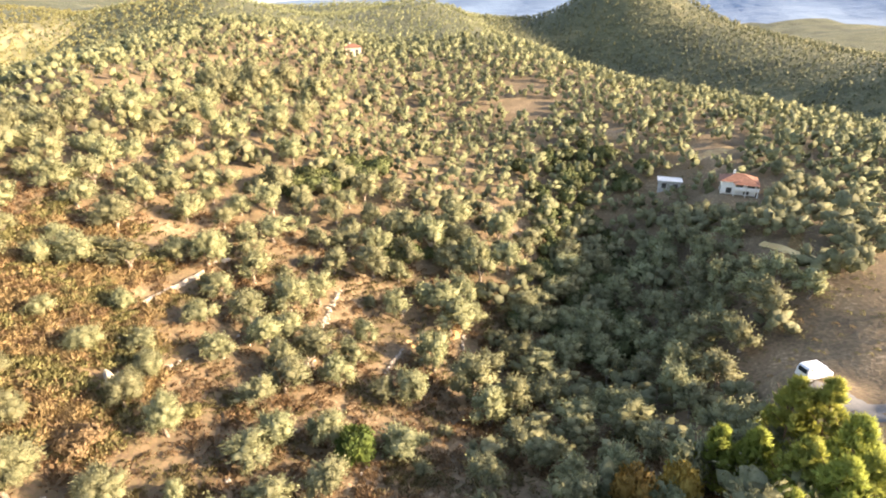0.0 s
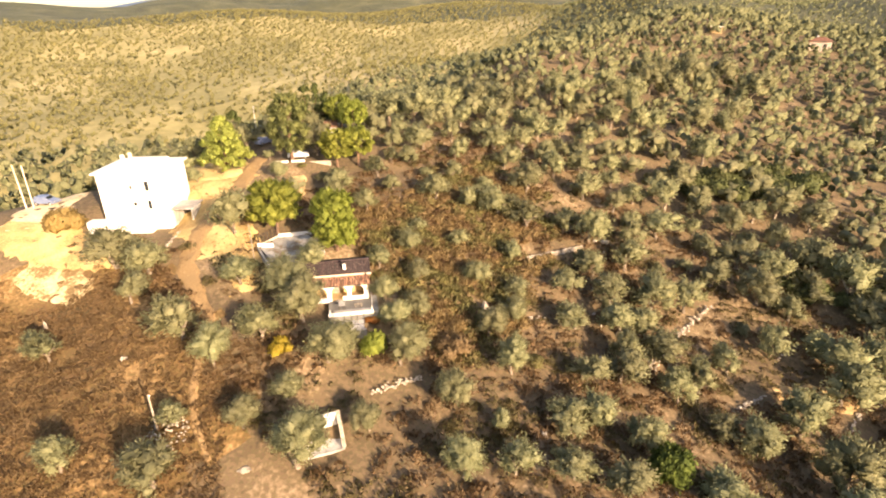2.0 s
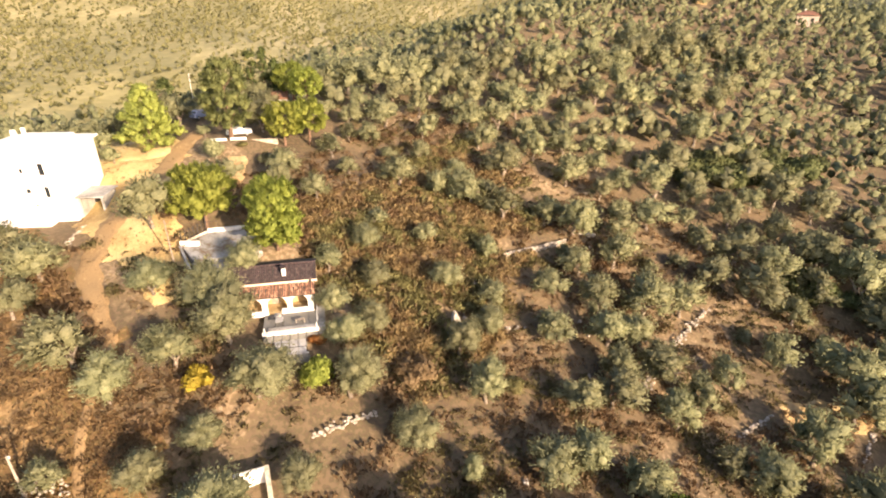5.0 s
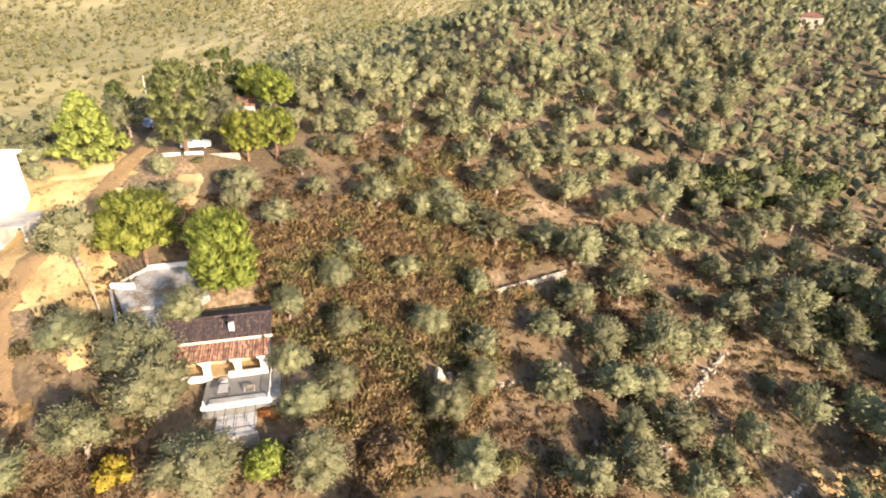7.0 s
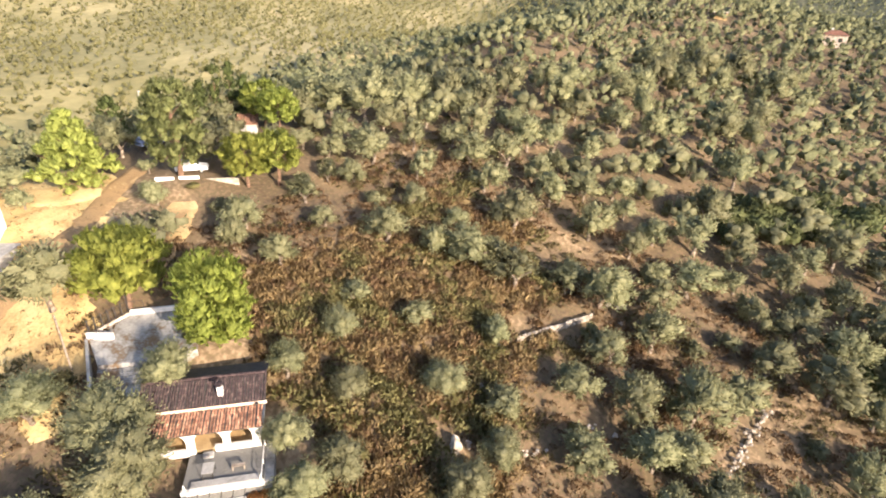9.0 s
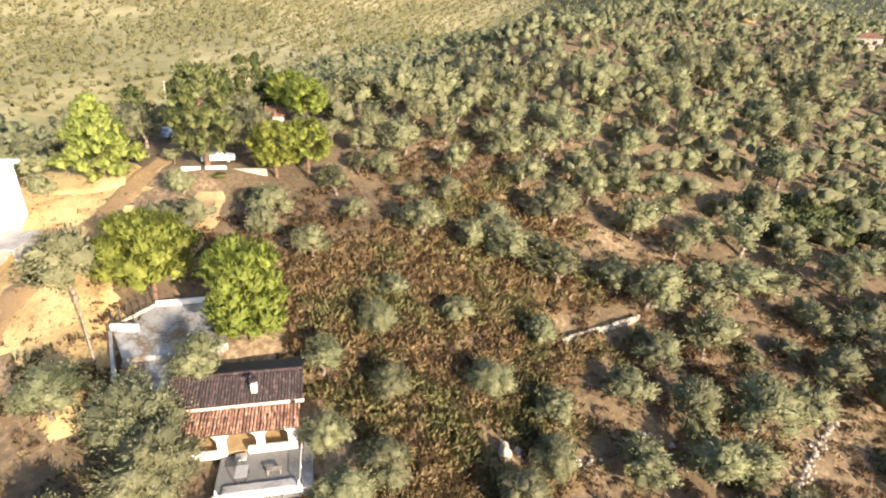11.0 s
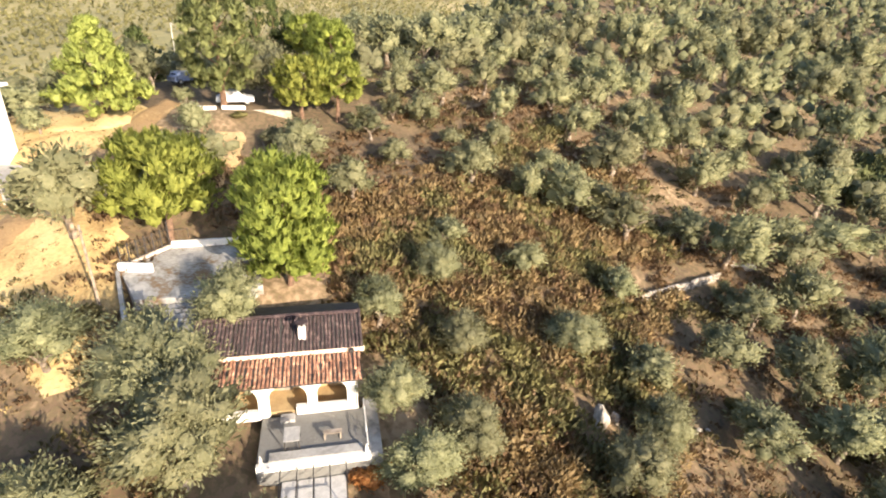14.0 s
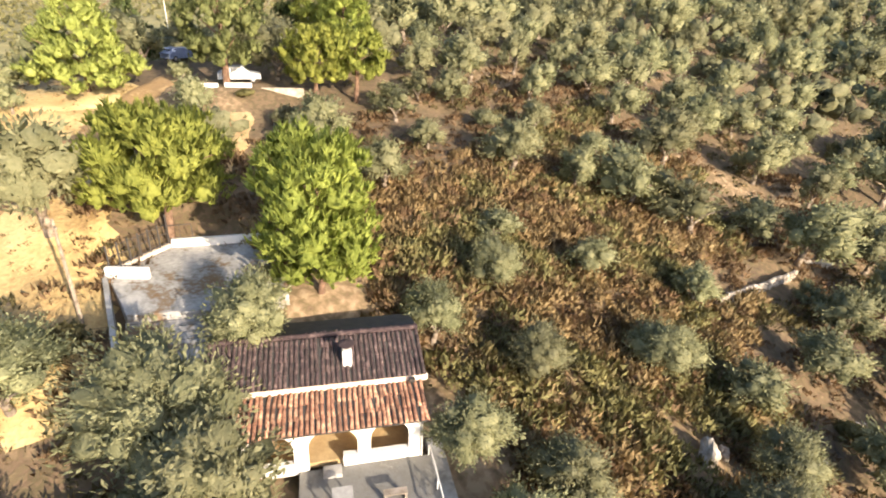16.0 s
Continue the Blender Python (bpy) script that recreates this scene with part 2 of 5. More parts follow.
def leafy_mesh(name, verts, quads, tris, mats, normals, slots=None):
    """A mesh from arrays of many leaves, with its shading normals; slots give the material of each triangle."""
    quads, tris = np.asarray(quads, int).reshape(-1, 4), np.asarray(tris, int).reshape(-1, 3)
    me = bpy.data.meshes.new(name)
    me.vertices.add(len(verts))
    me.vertices.foreach_set("co", np.asarray(verts, float).ravel())
    me.loops.add(quads.size + tris.size)
    me.loops.foreach_set("vertex_index", np.concatenate([quads.ravel(), tris.ravel()]))
    me.polygons.add(len(quads) + len(tris))
    me.polygons.foreach_set("loop_start", np.concatenate([np.arange(len(quads)) * 4, quads.size + np.arange(len(tris)) * 3]))
    for m in mats if isinstance(mats, (list, tuple)) else [mats]:
        me.materials.append(m)
    if slots is not None:
        me.polygons.foreach_set("material_index", np.asarray(slots, int))
    me.polygons.foreach_set("use_smooth", np.ones(len(me.polygons), bool))
    me.update()
    me.normals_split_custom_set_from_vertices(np.asarray(normals, float).tolist())
    return me


def part(name, bm, material, parent=None, label="", m=None):
    """Links a bmesh, or a ready mesh, as one object under a thing or a part."""
    if isinstance(bm, bmesh.types.BMesh):
        me = bpy.data.meshes.new(name)
        bm.to_mesh(me)
        bm.free()
        me.materials.append(material)
    else:
        me = bm
    ob = new(name, me)
    ob.parent = parent
    if m is not None:
        ob.matrix_basis = m
    if label:
        ob["label"] = label
    return ob


def thing(name, label, category, m=None, group="", kind=""):
    ob = new(name)
    ob.empty_display_size = 0.3
    if m is not None:
        ob.matrix_basis = m
    return tagged(ob, label, category, group, kind)


def box(bm, x0, x1, y0, y1, z0, z1, bevel=0.0, m=None):
    r = bmesh.ops.create_cube(bm, size=1)
    t = Matrix.Translation(((x0 + x1) / 2, (y0 + y1) / 2, (z0 + z1) / 2)) @ Matrix.Diagonal((x1 - x0, y1 - y0, z1 - z0, 1))
    bmesh.ops.transform(bm, matrix=(m @ t) if m is not None else t, verts=r["verts"])
    if bevel:
        bmesh.ops.bevel(bm, geom=[e for e in {e for v in r["verts"] for e in v.link_edges}], offset=bevel, segments=2, affect="EDGES")
    return bm


def boxes(*dims, bevel=0.02):
    bm = bmesh.new()
    for d in dims:
        box(bm, *d, bevel=bevel)
    return bm


def tube(bm, a, b, ra, rb, sides=8):
    a, b = Vector(a), Vector(b)
    r = bmesh.ops.create_cone(bm, cap_ends=True, segments=sides, radius1=ra, radius2=rb, depth=(b - a).length)
    bmesh.ops.transform(bm, matrix=Matrix.Translation((a + b) / 2) @ (b - a).to_track_quat("Z", "Y").to_matrix().to_4x4(), verts=r["verts"])
    return bm


def tubes(*segments, sides=8):
    bm = bmesh.new()
    for s in segments:
        tube(bm, *s, sides=sides)
    return bm


# ---- the ground ----
# Rounded hills and hollows: centre x, y, breadth, height
BROAD = [
    (-640, 20, 160, 14.3), (-480, 580, 160, -19.0), (-595, 345, 90, -11.4), (-320, 68, 65, -7.1), (-224, 100, 65, -4.7), (-256, 260, 65, -11.6),
    # hill (60, -35) is unseen; its height is set for the shade it casts
    (224, 420, 65, 13.0), (150, 502, 38, 24.0), (384, 452, 65, -7.7), (60, -35, 50, 22.0), (135, 190, 50, 11.4), (235, 190, 50, -7.2), (335, 215, 50, 6.1),
    (210, 240, 50, -22.8),
]
RANGES = [
    (310, 265, 50, 26.0), (58, 65, 11, -2.5), (40, 112, 12, -6.0), (37, 92, 12, -5.0), (46, 132, 12, -5.0), (110, 200, 38, -2.2), (150, 150, 34, -2.0), (85, 290, 50, 11.3), (-115, 290, 50, 27.8), (210, 290, 50, 6.2), (135, 315, 50, -38.6), (-165, 315, 50, -23.8),
    (-65, 315, 50, -8.3), (35, 340, 50, 7.1), (-165, 390, 50, 22.8), (110, 440, 50, -33.7), (-15, 440, 50, 23.1), (-90, 440, 50, -7.7),
    (260, 490, 50, -5.2), (185, 540, 50, 24.3),
]
SPURS = [
    (-96, 68, 32, 5.8), (0, 84, 32, -11.5), (-176, 84, 32, -9.1), (128, 100, 32, 4.3), (-80, 132, 32, 5.3), (16, 164, 32, -6.1),
    (0, -30, 20, -3.1), (-40, -30, 20, -2.6), (50, -10, 20, -12.9), (80, -10, 20, -10.2), (-60, -10, 20, 4.5), (-110, 0, 20, 14.4),
    (-90, 0, 20, -7.9), (-40, 10, 20, -4.6), (-140, 10, 20, -8.9), (-100, 30, 20, 4.5), (-60, 30, 20, 5.9),
]
HOLLOWS = [
    (-150, 40, 20, -3.4), (50, 40, 20, 1.0), (-20, 50, 20, -1.7), (-120, 60, 20, 3.6), (20, 60, 20, -4.8), (30, 80, 20, -6.9),
    (60, 80, 20, 5.3), (-90, 90, 20, 3.4), (130, 130, 20, 5.2), (40, 130, 20, -3.9), (-100, 150, 20, 9.9), (-140, 150, 20, 1.1),
    (-150, 170, 20, -6.8), (-100, 180, 20, 1.9), (-140, 190, 20, -9.3), (-120, 190, 20, 7.6), (-10, 190, 20, -2.5), (-100, 210, 20, 4.4),
]
ALL_HILLS = np.array(BROAD + RANGES + SPURS + HOLLOWS, float)
# levelled building ground: x, y, radius, height
PADS = [(-36.9, 21.7, 1.75, -1.25), (-53.0, 38.0, 4.6, 4.7), (-49.5, 35.5, 3.0, 3.9), (-66.0, 37.5, 5.0, 8.3), (-61.5, 34.5, 3.4, 7.6), (-88.0, 24.5, 7.0, 9.4), (-89.5, 54.5, 4.5, 15.2), (70.0, 121.0, 6.0, 2.9), (46.5, 55.0, 4.0, -1.0)]


def ground_at(x, y):
    """Height of the ground; x and y may be arrays."""
    x, y = np.asarray(x, float), np.asarray(y, float)
    z = -5.52 - 0.0600 * np.clip(x, -640, 420) + 0.0997 * np.clip(y, -60, 560)
    for cx, cy, s, a in ALL_HILLS:
        z = z + a * np.exp(-((x - cx) ** 2 + (y - cy) ** 2) / (2 * s * s))
    r = np.hypot(x, y)
    z = z + 9 * np.clip((r - 300) / 400, 0, 1) * (np.sin(x / 61.0 + y / 97.0) * np.sin(y / 53.0 - x / 131.0))
    for cx, cy, s, a in ((700, 2300, 420, 300), (1500, 2000, 500, 330), (2300, 1500, 600, 300), (60, 3000, 500, 150), (-1500, 2500, 500, 40)):
        z = z + a * np.exp(-((x - cx) ** 2 + (y - cy) ** 2) / (2 * s * s)) * (1 + 0.12 * np.sin(x / 140.0 + y / 210.0))
    near = np.clip(1.5 - r / 200, 0, 1)
    z = z + near * 0.16 * (np.sin(x * 1.13 + 1.7 * np.sin(y * 0.41)) * np.sin(y * 0.97 + 1.3 * np.sin(x * 0.53)))
    for px, py, radius, level in PADS:
        k = np.clip(1.6 - np.hypot(x - px, y - py) / radius, 0, 1)
        k = k * k * (3 - 2 * k)
        z = z * (1 - k) + level * k
    return z


def gz(x, y):
    return float(ground_at(x, y))


def stretch(lo, hi, step, end_lo, end_hi, grow):
    a = list(np.arange(lo, hi + step, step))
    s = step
    while a[0] > end_lo:
        s *= grow
        a.insert(0, a[0] - s)
    s = step
    while a[-1] < end_hi:
        s *= grow
        a.append(a[-1] + s)
    return np.array(a)


def build_ground():
    xs, ys = stretch(-112, 60, 1.6, -3500, 3500, 1.06), stretch(-10, 130, 1.6, -1500, 4500, 1.06)
    gx, gy = np.meshgrid(xs, ys)
    g = np.stack([gx, gy, ground_at(gx, gy)], -1).reshape(-1, 3)
    w, h = len(xs), len(ys)
    i = (np.arange(h - 1)[:, None] * w + np.arange(w - 1)[None]).reshape(-1)
    faces = np.stack([i, i + 1, i + 1 + w, i + w], 1)
    c = g[faces].mean(1)
    wave = 1.6 * np.sin(c[:, 0] * 0.5) + 1.3 * np.sin(c[:, 0] * 1.3 + c[:, 1])
    field = (c[:, 1] < 19 - 0.12 * (c[:, 0] + 46) + wave) & (c[:, 0] < -43 + wave) & (c[:, 0] > -93) & (c[:, 1] < 23)
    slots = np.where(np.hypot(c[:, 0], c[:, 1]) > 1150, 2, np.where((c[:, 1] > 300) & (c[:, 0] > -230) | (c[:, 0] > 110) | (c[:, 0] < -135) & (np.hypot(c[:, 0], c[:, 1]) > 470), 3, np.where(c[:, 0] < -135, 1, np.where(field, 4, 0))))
    ob = new("ground", mesh_of("ground", g.tolist(), faces.tolist(), [GROUND, SLOPE, HAZY_MOUNTAIN, WOODED, RUSSET], True, slots.astype(int).tolist()))
    tagged(ob, "dry orange-brown hillside with terraces and scrub", "ground", kind="structure")


build_ground()


def drape(name, line, widths, material, label, category, lift=0.05, kind="structure"):
    """A strip laid over the ground along a line of points."""
    pts = [Vector((x, y, 0)) for x, y in line]
    dense, ws = [], []
    for k in range(len(pts) - 1):
        n = max(2, int((pts[k + 1] - pts[k]).length / 1.2))
        for j in range(n):
            dense.append(pts[k].lerp(pts[k + 1], j / n))
            ws.append(widths[k] + (widths[k + 1] - widths[k]) * j / n)
    dense.append(pts[-1])
    ws.append(widths[-1])
    verts, faces, across = [], [], max(7, int(max(widths) / 1.1) | 1)
    for k, p in enumerate(dense):
        d = (dense[min(k + 1, len(dense) - 1)] - dense[max(k - 1, 0)]).normalized()
        side = Vector((d.y, -d.x, 0))
        for j in range(across):
            f = (j / (across - 1) - 0.5) * ws[k] * (1 + 0.22 * math.sin(k * 1.7 + j * 2.1) * (j in (0, across - 1)))
            q = p + side * f
            edge = j in (0, across - 1)
            verts.append((q.x, q.y, gz(q.x, q.y) + (-0.12 if edge else lift)))
    for k in range(len(dense) - 1):
        for j in range(across - 1):
            a = k * across + j
            faces.append((a, a + across, a + across + 1, a + 1))
    ob = new(name, mesh_of(name, verts, faces, material, True))
    return tagged(ob, label, category, kind=kind)


# ---- foliage ----
ICO = None


def ico():
    global ICO
    if ICO is None:
        bm = bmesh.new()
        bmesh.ops.create_icosphere(bm, subdivisions=1, radius=1)
        ICO = (np.array([v.co for v in bm.verts]), np.array([[v.index for v in f.verts] for f in bm.faces]))
        bm.free()
    return ICO


def unit(a):
    return a / np.maximum(np.linalg.norm(a, axis=-1, keepdims=True), 1e-6)


def foliage(rng, lobes, per_lobe, length, width, jitter=0.8, lift=0.0, core=0.76, soft=0.7, inner=0.68):
    """Leaf sprays on the skins of rounded lobes (x, y, z, radius), and the dense inside of each lobe. Returns verts, faces and normals that follow the lobes."""
    V, F, N, base = [], [], [], 0
    cv, cf = ico()
    for x, y, z, r in lobes:
        n = per_lobe
        d = unit(rng.normal(size=(n, 3)))
        d[:, 2] = np.where(d[:, 2] < -0.45, -d[:, 2] * 0.6, d[:, 2])
        d = unit(d)
        c = np.array([x, y, z]) + d * r * rng.uniform(inner, 1.15, (n, 1)) * np.array([1, 1, 0.85])
        nor = unit(d + rng.normal(size=(n, 3)) * jitter)
        up = unit(np.cross(nor, unit(rng.normal(size=(n, 3)))))
        up = unit(up + d * 0.5 + np.array([0, 0, lift]))
        side = unit(np.cross(up, nor))
        L = length * rng.uniform(0.6, 1.4, (n, 1))
        W = width * rng.uniform(0.6, 1.4, (n, 1))
        q = np.stack([c - up * L * 0.5, c + side * W * 0.5, c + up * L * 0.5, c - side * W * 0.5], 1)
        V.append(q.reshape(-1, 3))
        N.append(np.repeat(unit(d * soft + nor * (1 - soft)), 4, axis=0))
        F.extend((base + np.arange(n * 4).reshape(n, 4)).tolist())
        base += n * 4
        if core:
            k = cv * (r * core) * rng.uniform(0.78, 1.18, (len(cv), 1)) * np.array([1, 1, 0.85]) + np.array([x, y, z])
            V.append(k)
            N.append(unit(cv + rng.normal(size=cv.shape) * 0.3))
            F.extend((base + cf).tolist())
            base += len(cv)
    return np.concatenate(V), F, np.concatenate(N)


def trunk_mesh(name, rng, height, radius, spread, limbs, material, lean=0.25):
    bm = bmesh.new()
    fork = Vector((rng.uniform(-lean, lean), rng.uniform(-lean, lean), height * 0.55))
    tube(bm, (0, 0, -0.4), fork * 0.5, radius * 1.35, radius * 0.95, 9)
    tube(bm, fork * 0.48, fork, radius * 0.97, radius * 0.8, 9)
    for k in range(limbs):
        a = 2 * math.pi * (k + rng.uniform(-0.3, 0.3)) / limbs
        e = Vector((math.cos(a) * spread * rng.uniform(0.6, 1), math.sin(a) * spread * rng.uniform(0.6, 1), height * rng.uniform(1.0, 1.35)))
        mid = fork.lerp(e, 0.5) + Vector((0, 0, 0.12 * height))
        tube(bm, fork * 0.96, mid, radius * 0.62, radius * 0.4, 7)
        tube(bm, mid, e, radius * 0.4, radius * 0.14, 6)
    me = bpy.data.meshes.new(name)
    bm.to_mesh(me)
    bm.free()
    me.materials.append(material)
    me.polygons.foreach_set("use_smooth", [True] * len(me.polygons))
    return me


def plumes(rng, n, radius, height, z0, fat=1.0):
    """Feathery upright bunches that make up an olive crown: centre, way, half-length and half-breadth of each."""
    out = []
    lop = rng.normal(size=2) * 0.24
    for k in range(n):
        up = 1.0 - 1.45 * (k + 0.5) / n + rng.normal() * 0.1
        a = k * 2.39996 + rng.normal() * 0.45
        flat = math.sqrt(max(0.05, 1 - up * up)) * rng.uniform(0.45, 1.2)
        d = np.array([math.cos(a) * flat + lop[0] * (1 + up), math.sin(a) * flat + lop[1] * (1 + up), up])
        c = np.array([d[0] * radius * 0.66, d[1] * radius * 0.66, z0 + height * (0.43 + 0.37 * d[2] * rng.uniform(0.7, 1.15))])
        way = unit(np.array([d[0], d[1], 0.5]) + rng.normal(size=3) * 0.3)
        out.append((c, way, radius * rng.uniform(0.36, 0.54) * (0.5 + 0.5 * fat), radius * rng.uniform(0.23, 0.36) * fat))
    return out


def olive_crown(rng, n_plumes, leaves, radius, height, z0, length, width, core=0.6, fat=1.0, every=1):
    """Leaf sprays through the plumes of a crown, with shading normals between the crown's and the leaf's own."""
    V, Q, T, N, base = [], [], [], [], 0
    cv, cf = ico()
    mid = np.array([0, 0, z0 + height * 0.35])
    per = max(3, leaves // n_plumes)
    for k, (c, way, hl, hw) in enumerate(plumes(rng, n_plumes, radius, height, z0, fat)):
        d = unit(rng.normal(size=(per, 3))) * rng.uniform(0.5, 1.12, (per, 1))
        along = d @ way
        p = c + d * hw + np.outer(along, way) * (hl - hw)
        up = unit(way + unit(d) * 0.8 + rng.normal(size=(per, 3)) * 0.65)
        nor = unit(np.cross(up, rng.normal(size=(per, 3))))
        out = unit(p - mid)
        nor = np.where((nor * out).sum(1, keepdims=True) < 0, -nor, nor)
        side = unit(np.cross(up, nor))
        L, W = length * rng.uniform(0.6, 1.4, (per, 1)), width * rng.uniform(0.6, 1.4, (per, 1))
        q = np.stack([p - up * L * 0.5, p + side * W * 0.5 + up * L * 0.1, p + up * L * 0.5, p - side * W * 0.5 + up * L * 0.1], 1)
        V.append(q.reshape(-1, 3))
        N.append(np.repeat(unit(out * 0.42 + unit(d) * 0.2 + nor * 0.62), 4, axis=0))
        Q.append(base + np.arange(per * 4).reshape(per, 4))
        base += per * 4
        if core and k % every == 0:
            g = cv * rng.uniform(0.75, 1.15, (len(cv), 1))
            g = c + g * hw * core + np.outer(g @ way, way) * (hl - hw) * core
            V.append(g)
            N.append(unit(cv * 0.5 + unit(g - mid) + rng.normal(size=cv.shape) * 0.3))
            T.append(base + cf)
            base += len(cv)
    return np.concatenate(V), np.concatenate(Q), np.concatenate(T), np.concatenate(N)


def olive_kind(seed, n_plumes=20, leaves=1200, leaf_size=0.28):
    """Trunk and crown meshes of an olive with a crown 2 m in radius, scaled on placing."""
    rng = np.random.default_rng(seed)
    v, q, t, n = olive_crown(rng, n_plumes, leaves, 2.0, rng.uniform(3.1, 3.8), 0.35, leaf_size * 1.2, leaf_size * 0.42)
    crown = leafy_mesh("crown", v, q, t, OLIVE, n)
    return trunk_mesh("trunk", rng, 1.35, 0.17, 1.0, 4, BARK), crown


NEAR_OLIVES = [olive_kind(40 + s, 38, 6800, 0.15) for s in range(4)]
MID_OLIVES = [olive_kind(60 + s, 27, 1900, 0.26) for s in range(7)]
OLIVE_KINDS = [olive_kind(80 + s, 20, 1150, 0.28) for s in range(7)]


def olive_for(k, x, y):
    """Finer leaves where the flight passes close."""
    d = math.hypot(x + 44, y - 36)
    return NEAR_OLIVES[k % 4] if d < 21 else MID_OLIVES[k % 7] if d < 50 else OLIVE_KINDS[k % 7]


TREE_RNG = np.random.default_rng(11)


def place_tree(name, kind, x, y, scale, label, category="tree", group="", tall=1.0, sink=0.0):
    t = new(name)
    t.empty_display_size = 0.3
    t.matrix_basis = pose(x, y, gz(x, y) - sink, 0, 0, TREE_RNG.uniform(0, 360)) @ Matrix.Diagonal((scale * TREE_RNG.uniform(0.86, 1.16), scale * TREE_RNG.uniform(0.86, 1.16), scale * tall, 1))
    tagged(t, label, category, group)
    part("trunk", kind[0], None, t)
    part("crown", kind[1], None, t)
    return t


# x, y and crown radius of the olives
OLIVES_FIELD = [
    (-81.2, 18.2, 3.5), (-75.9, 20.6, 3.0), (-72.1, 16.5, 2.1), (-70.7, 6.1, 1.7), (-59.9, 18.1, 2.7), (-53.7, 18.9, 2.3), (-52.6, 2.3, 1.7), (-50.0, 12.1, 1.4),
    (-45.0, 7.9, 2.8), (-44.6, 17.2, 2.0), (-37.0, 18.8, 2.7),
]
OLIVES_HOUSE = [
    (-101.0, 37.8, 2.1), (-94.5, 37.0, 1.4), (-73.8, 32.9, 3.1), (-62.6, 27.5, 2.0), (-55.8, 31.4, 3.1), (-52.8, 24.5, 2.1), (-51.7, 29.8, 3.3), (-48.3, 40.5, 1.7),
    (-45.0, 28.6, 2.7), (-44.7, 38.7, 1.9), (-44.2, 22.4, 1.9), (-39.3, 35.2, 2.3), (-35.3, 26.6, 1.6), (-31.6, 36.8, 2.2), (-24.6, 29.7, 2.1), (-21.3, 34.1, 2.2),
    (-17.0, 38.6, 2.0), (-12.3, 41.5, 2.5),
]
OLIVES_SLOPE = [
    (-93.9, 51.4, 1.2), (-85.5, 48.4, 1.6), (-80.0, 52.6, 1.1), (-74.9, 53.9, 2.3), (-72.3, 50.6, 1.9), (-66.1, 52.8, 1.9), (-54.5, 51.9, 1.5),
    (-53.9, 44.5, 1.8), (-48.8, 47.7, 1.6), (-43.5, 42.9, 1.9), (-36.5, 48.8, 2.0), (-36.5, 53.9, 1.9), (-30.7, 46.2, 2.1), 
    (-21.0, 44.5, 2.5), (-19.5, 48.4, 2.2), (-14.6, 49.8, 2.4), (-5.4, 51.6, 2.7), (5.6, 43.5, 2.1), (9.3, 51.9, 2.7),
    (13.5, 43.4, 2.2), (18.5, 44.0, 2.2), (24.6, 48.3, 2.2),
]
OLIVES_LOWER = [
    (-89.8, 59.8, 2.7), (-75.4, 63.3, 2.0), (-70.3, 62.3, 1.6), (-58.0, 56.1, 1.7), (-52.0, 60.1, 1.6), (-44.7, 56.2, 2.0),
    (-39.3, 58.9, 1.8), (-31.1, 62.5, 2.6), (-25.2, 54.6, 2.5), (-22.7, 62.7, 2.2),
    (-21.5, 58.6, 2.8), (-15.0, 62.9, 2.2), (-8.5, 61.7, 2.1), (-4.9, 63.1, 2.7), (16.3, 54.4, 2.5), (23.5, 63.1, 2.5), (27.2, 58.3, 2.8),
    (33.2, 57.3, 2.7), (39.7, 63.4, 2.7),
]
OLIVES_WALLS = [
    (-104.6, 69.2, 2.3), (-87.2, 71.8, 2.1), (-82.2, 72.8, 1.9), (-77.6, 68.9, 1.4), (-75.1, 71.5, 1.9), (-69.8, 71.1, 1.4), (-66.6, 74.8, 1.8), (-63.9, 66.9, 2.4),
    (-58.9, 70.4, 2.0), (-54.5, 74.0, 3.2), (-49.3, 75.8, 3.0), (-45.4, 65.9, 1.7), (-35.6, 69.0, 2.5), (-30.1, 71.6, 2.6),
    (-26.6, 67.6, 2.5), (-24.5, 71.0, 2.3), (-18.7, 69.2, 3.1), (-13.8, 67.7, 2.1), (-12.3, 75.2, 2.5), (-1.7, 72.8, 3.2), (4.6, 67.0, 3.6),
    (7.9, 74.7, 2.8), (17.4, 69.6, 2.7), (27.3, 73.3, 3.0), (32.3, 70.1, 2.8), (37.8, 71.3, 2.7), (45.8, 69.9, 2.9),
]
OLIVES_TERRACES = [
    (-99.3, 82.4, 3.7), (-88.5, 86.4, 3.5), (-85.0, 77.9, 2.2), (-77.5, 77.5, 2.8), (-76.6, 85.5, 2.2), (-70.7, 80.0, 2.1), 
    (-63.4, 87.5, 2.5), (-60.7, 76.9, 1.7), (-55.8, 84.4, 2.9), (-44.9, 81.2, 2.3), (-40.7, 83.1, 3.3), (-38.2, 76.6, 1.2),
    (-35.7, 76.3, 2.4), (-33.0, 82.9, 2.8), (-25.6, 76.8, 3.0), (-22.0, 82.6, 3.0), (-8.8, 84.3, 2.6), 
    (1.3, 83.4, 3.0), (5.4, 87.6, 2.8), (17.7, 81.9, 3.1), (24.8, 87.1, 3.5), (33.8, 82.9, 3.0),
]
OLIVES_TERRACES_B = [
    (40.5, 83.3, 2.6), (47.9, 81.6, 2.5), (54.6, 86.3, 2.4),
]
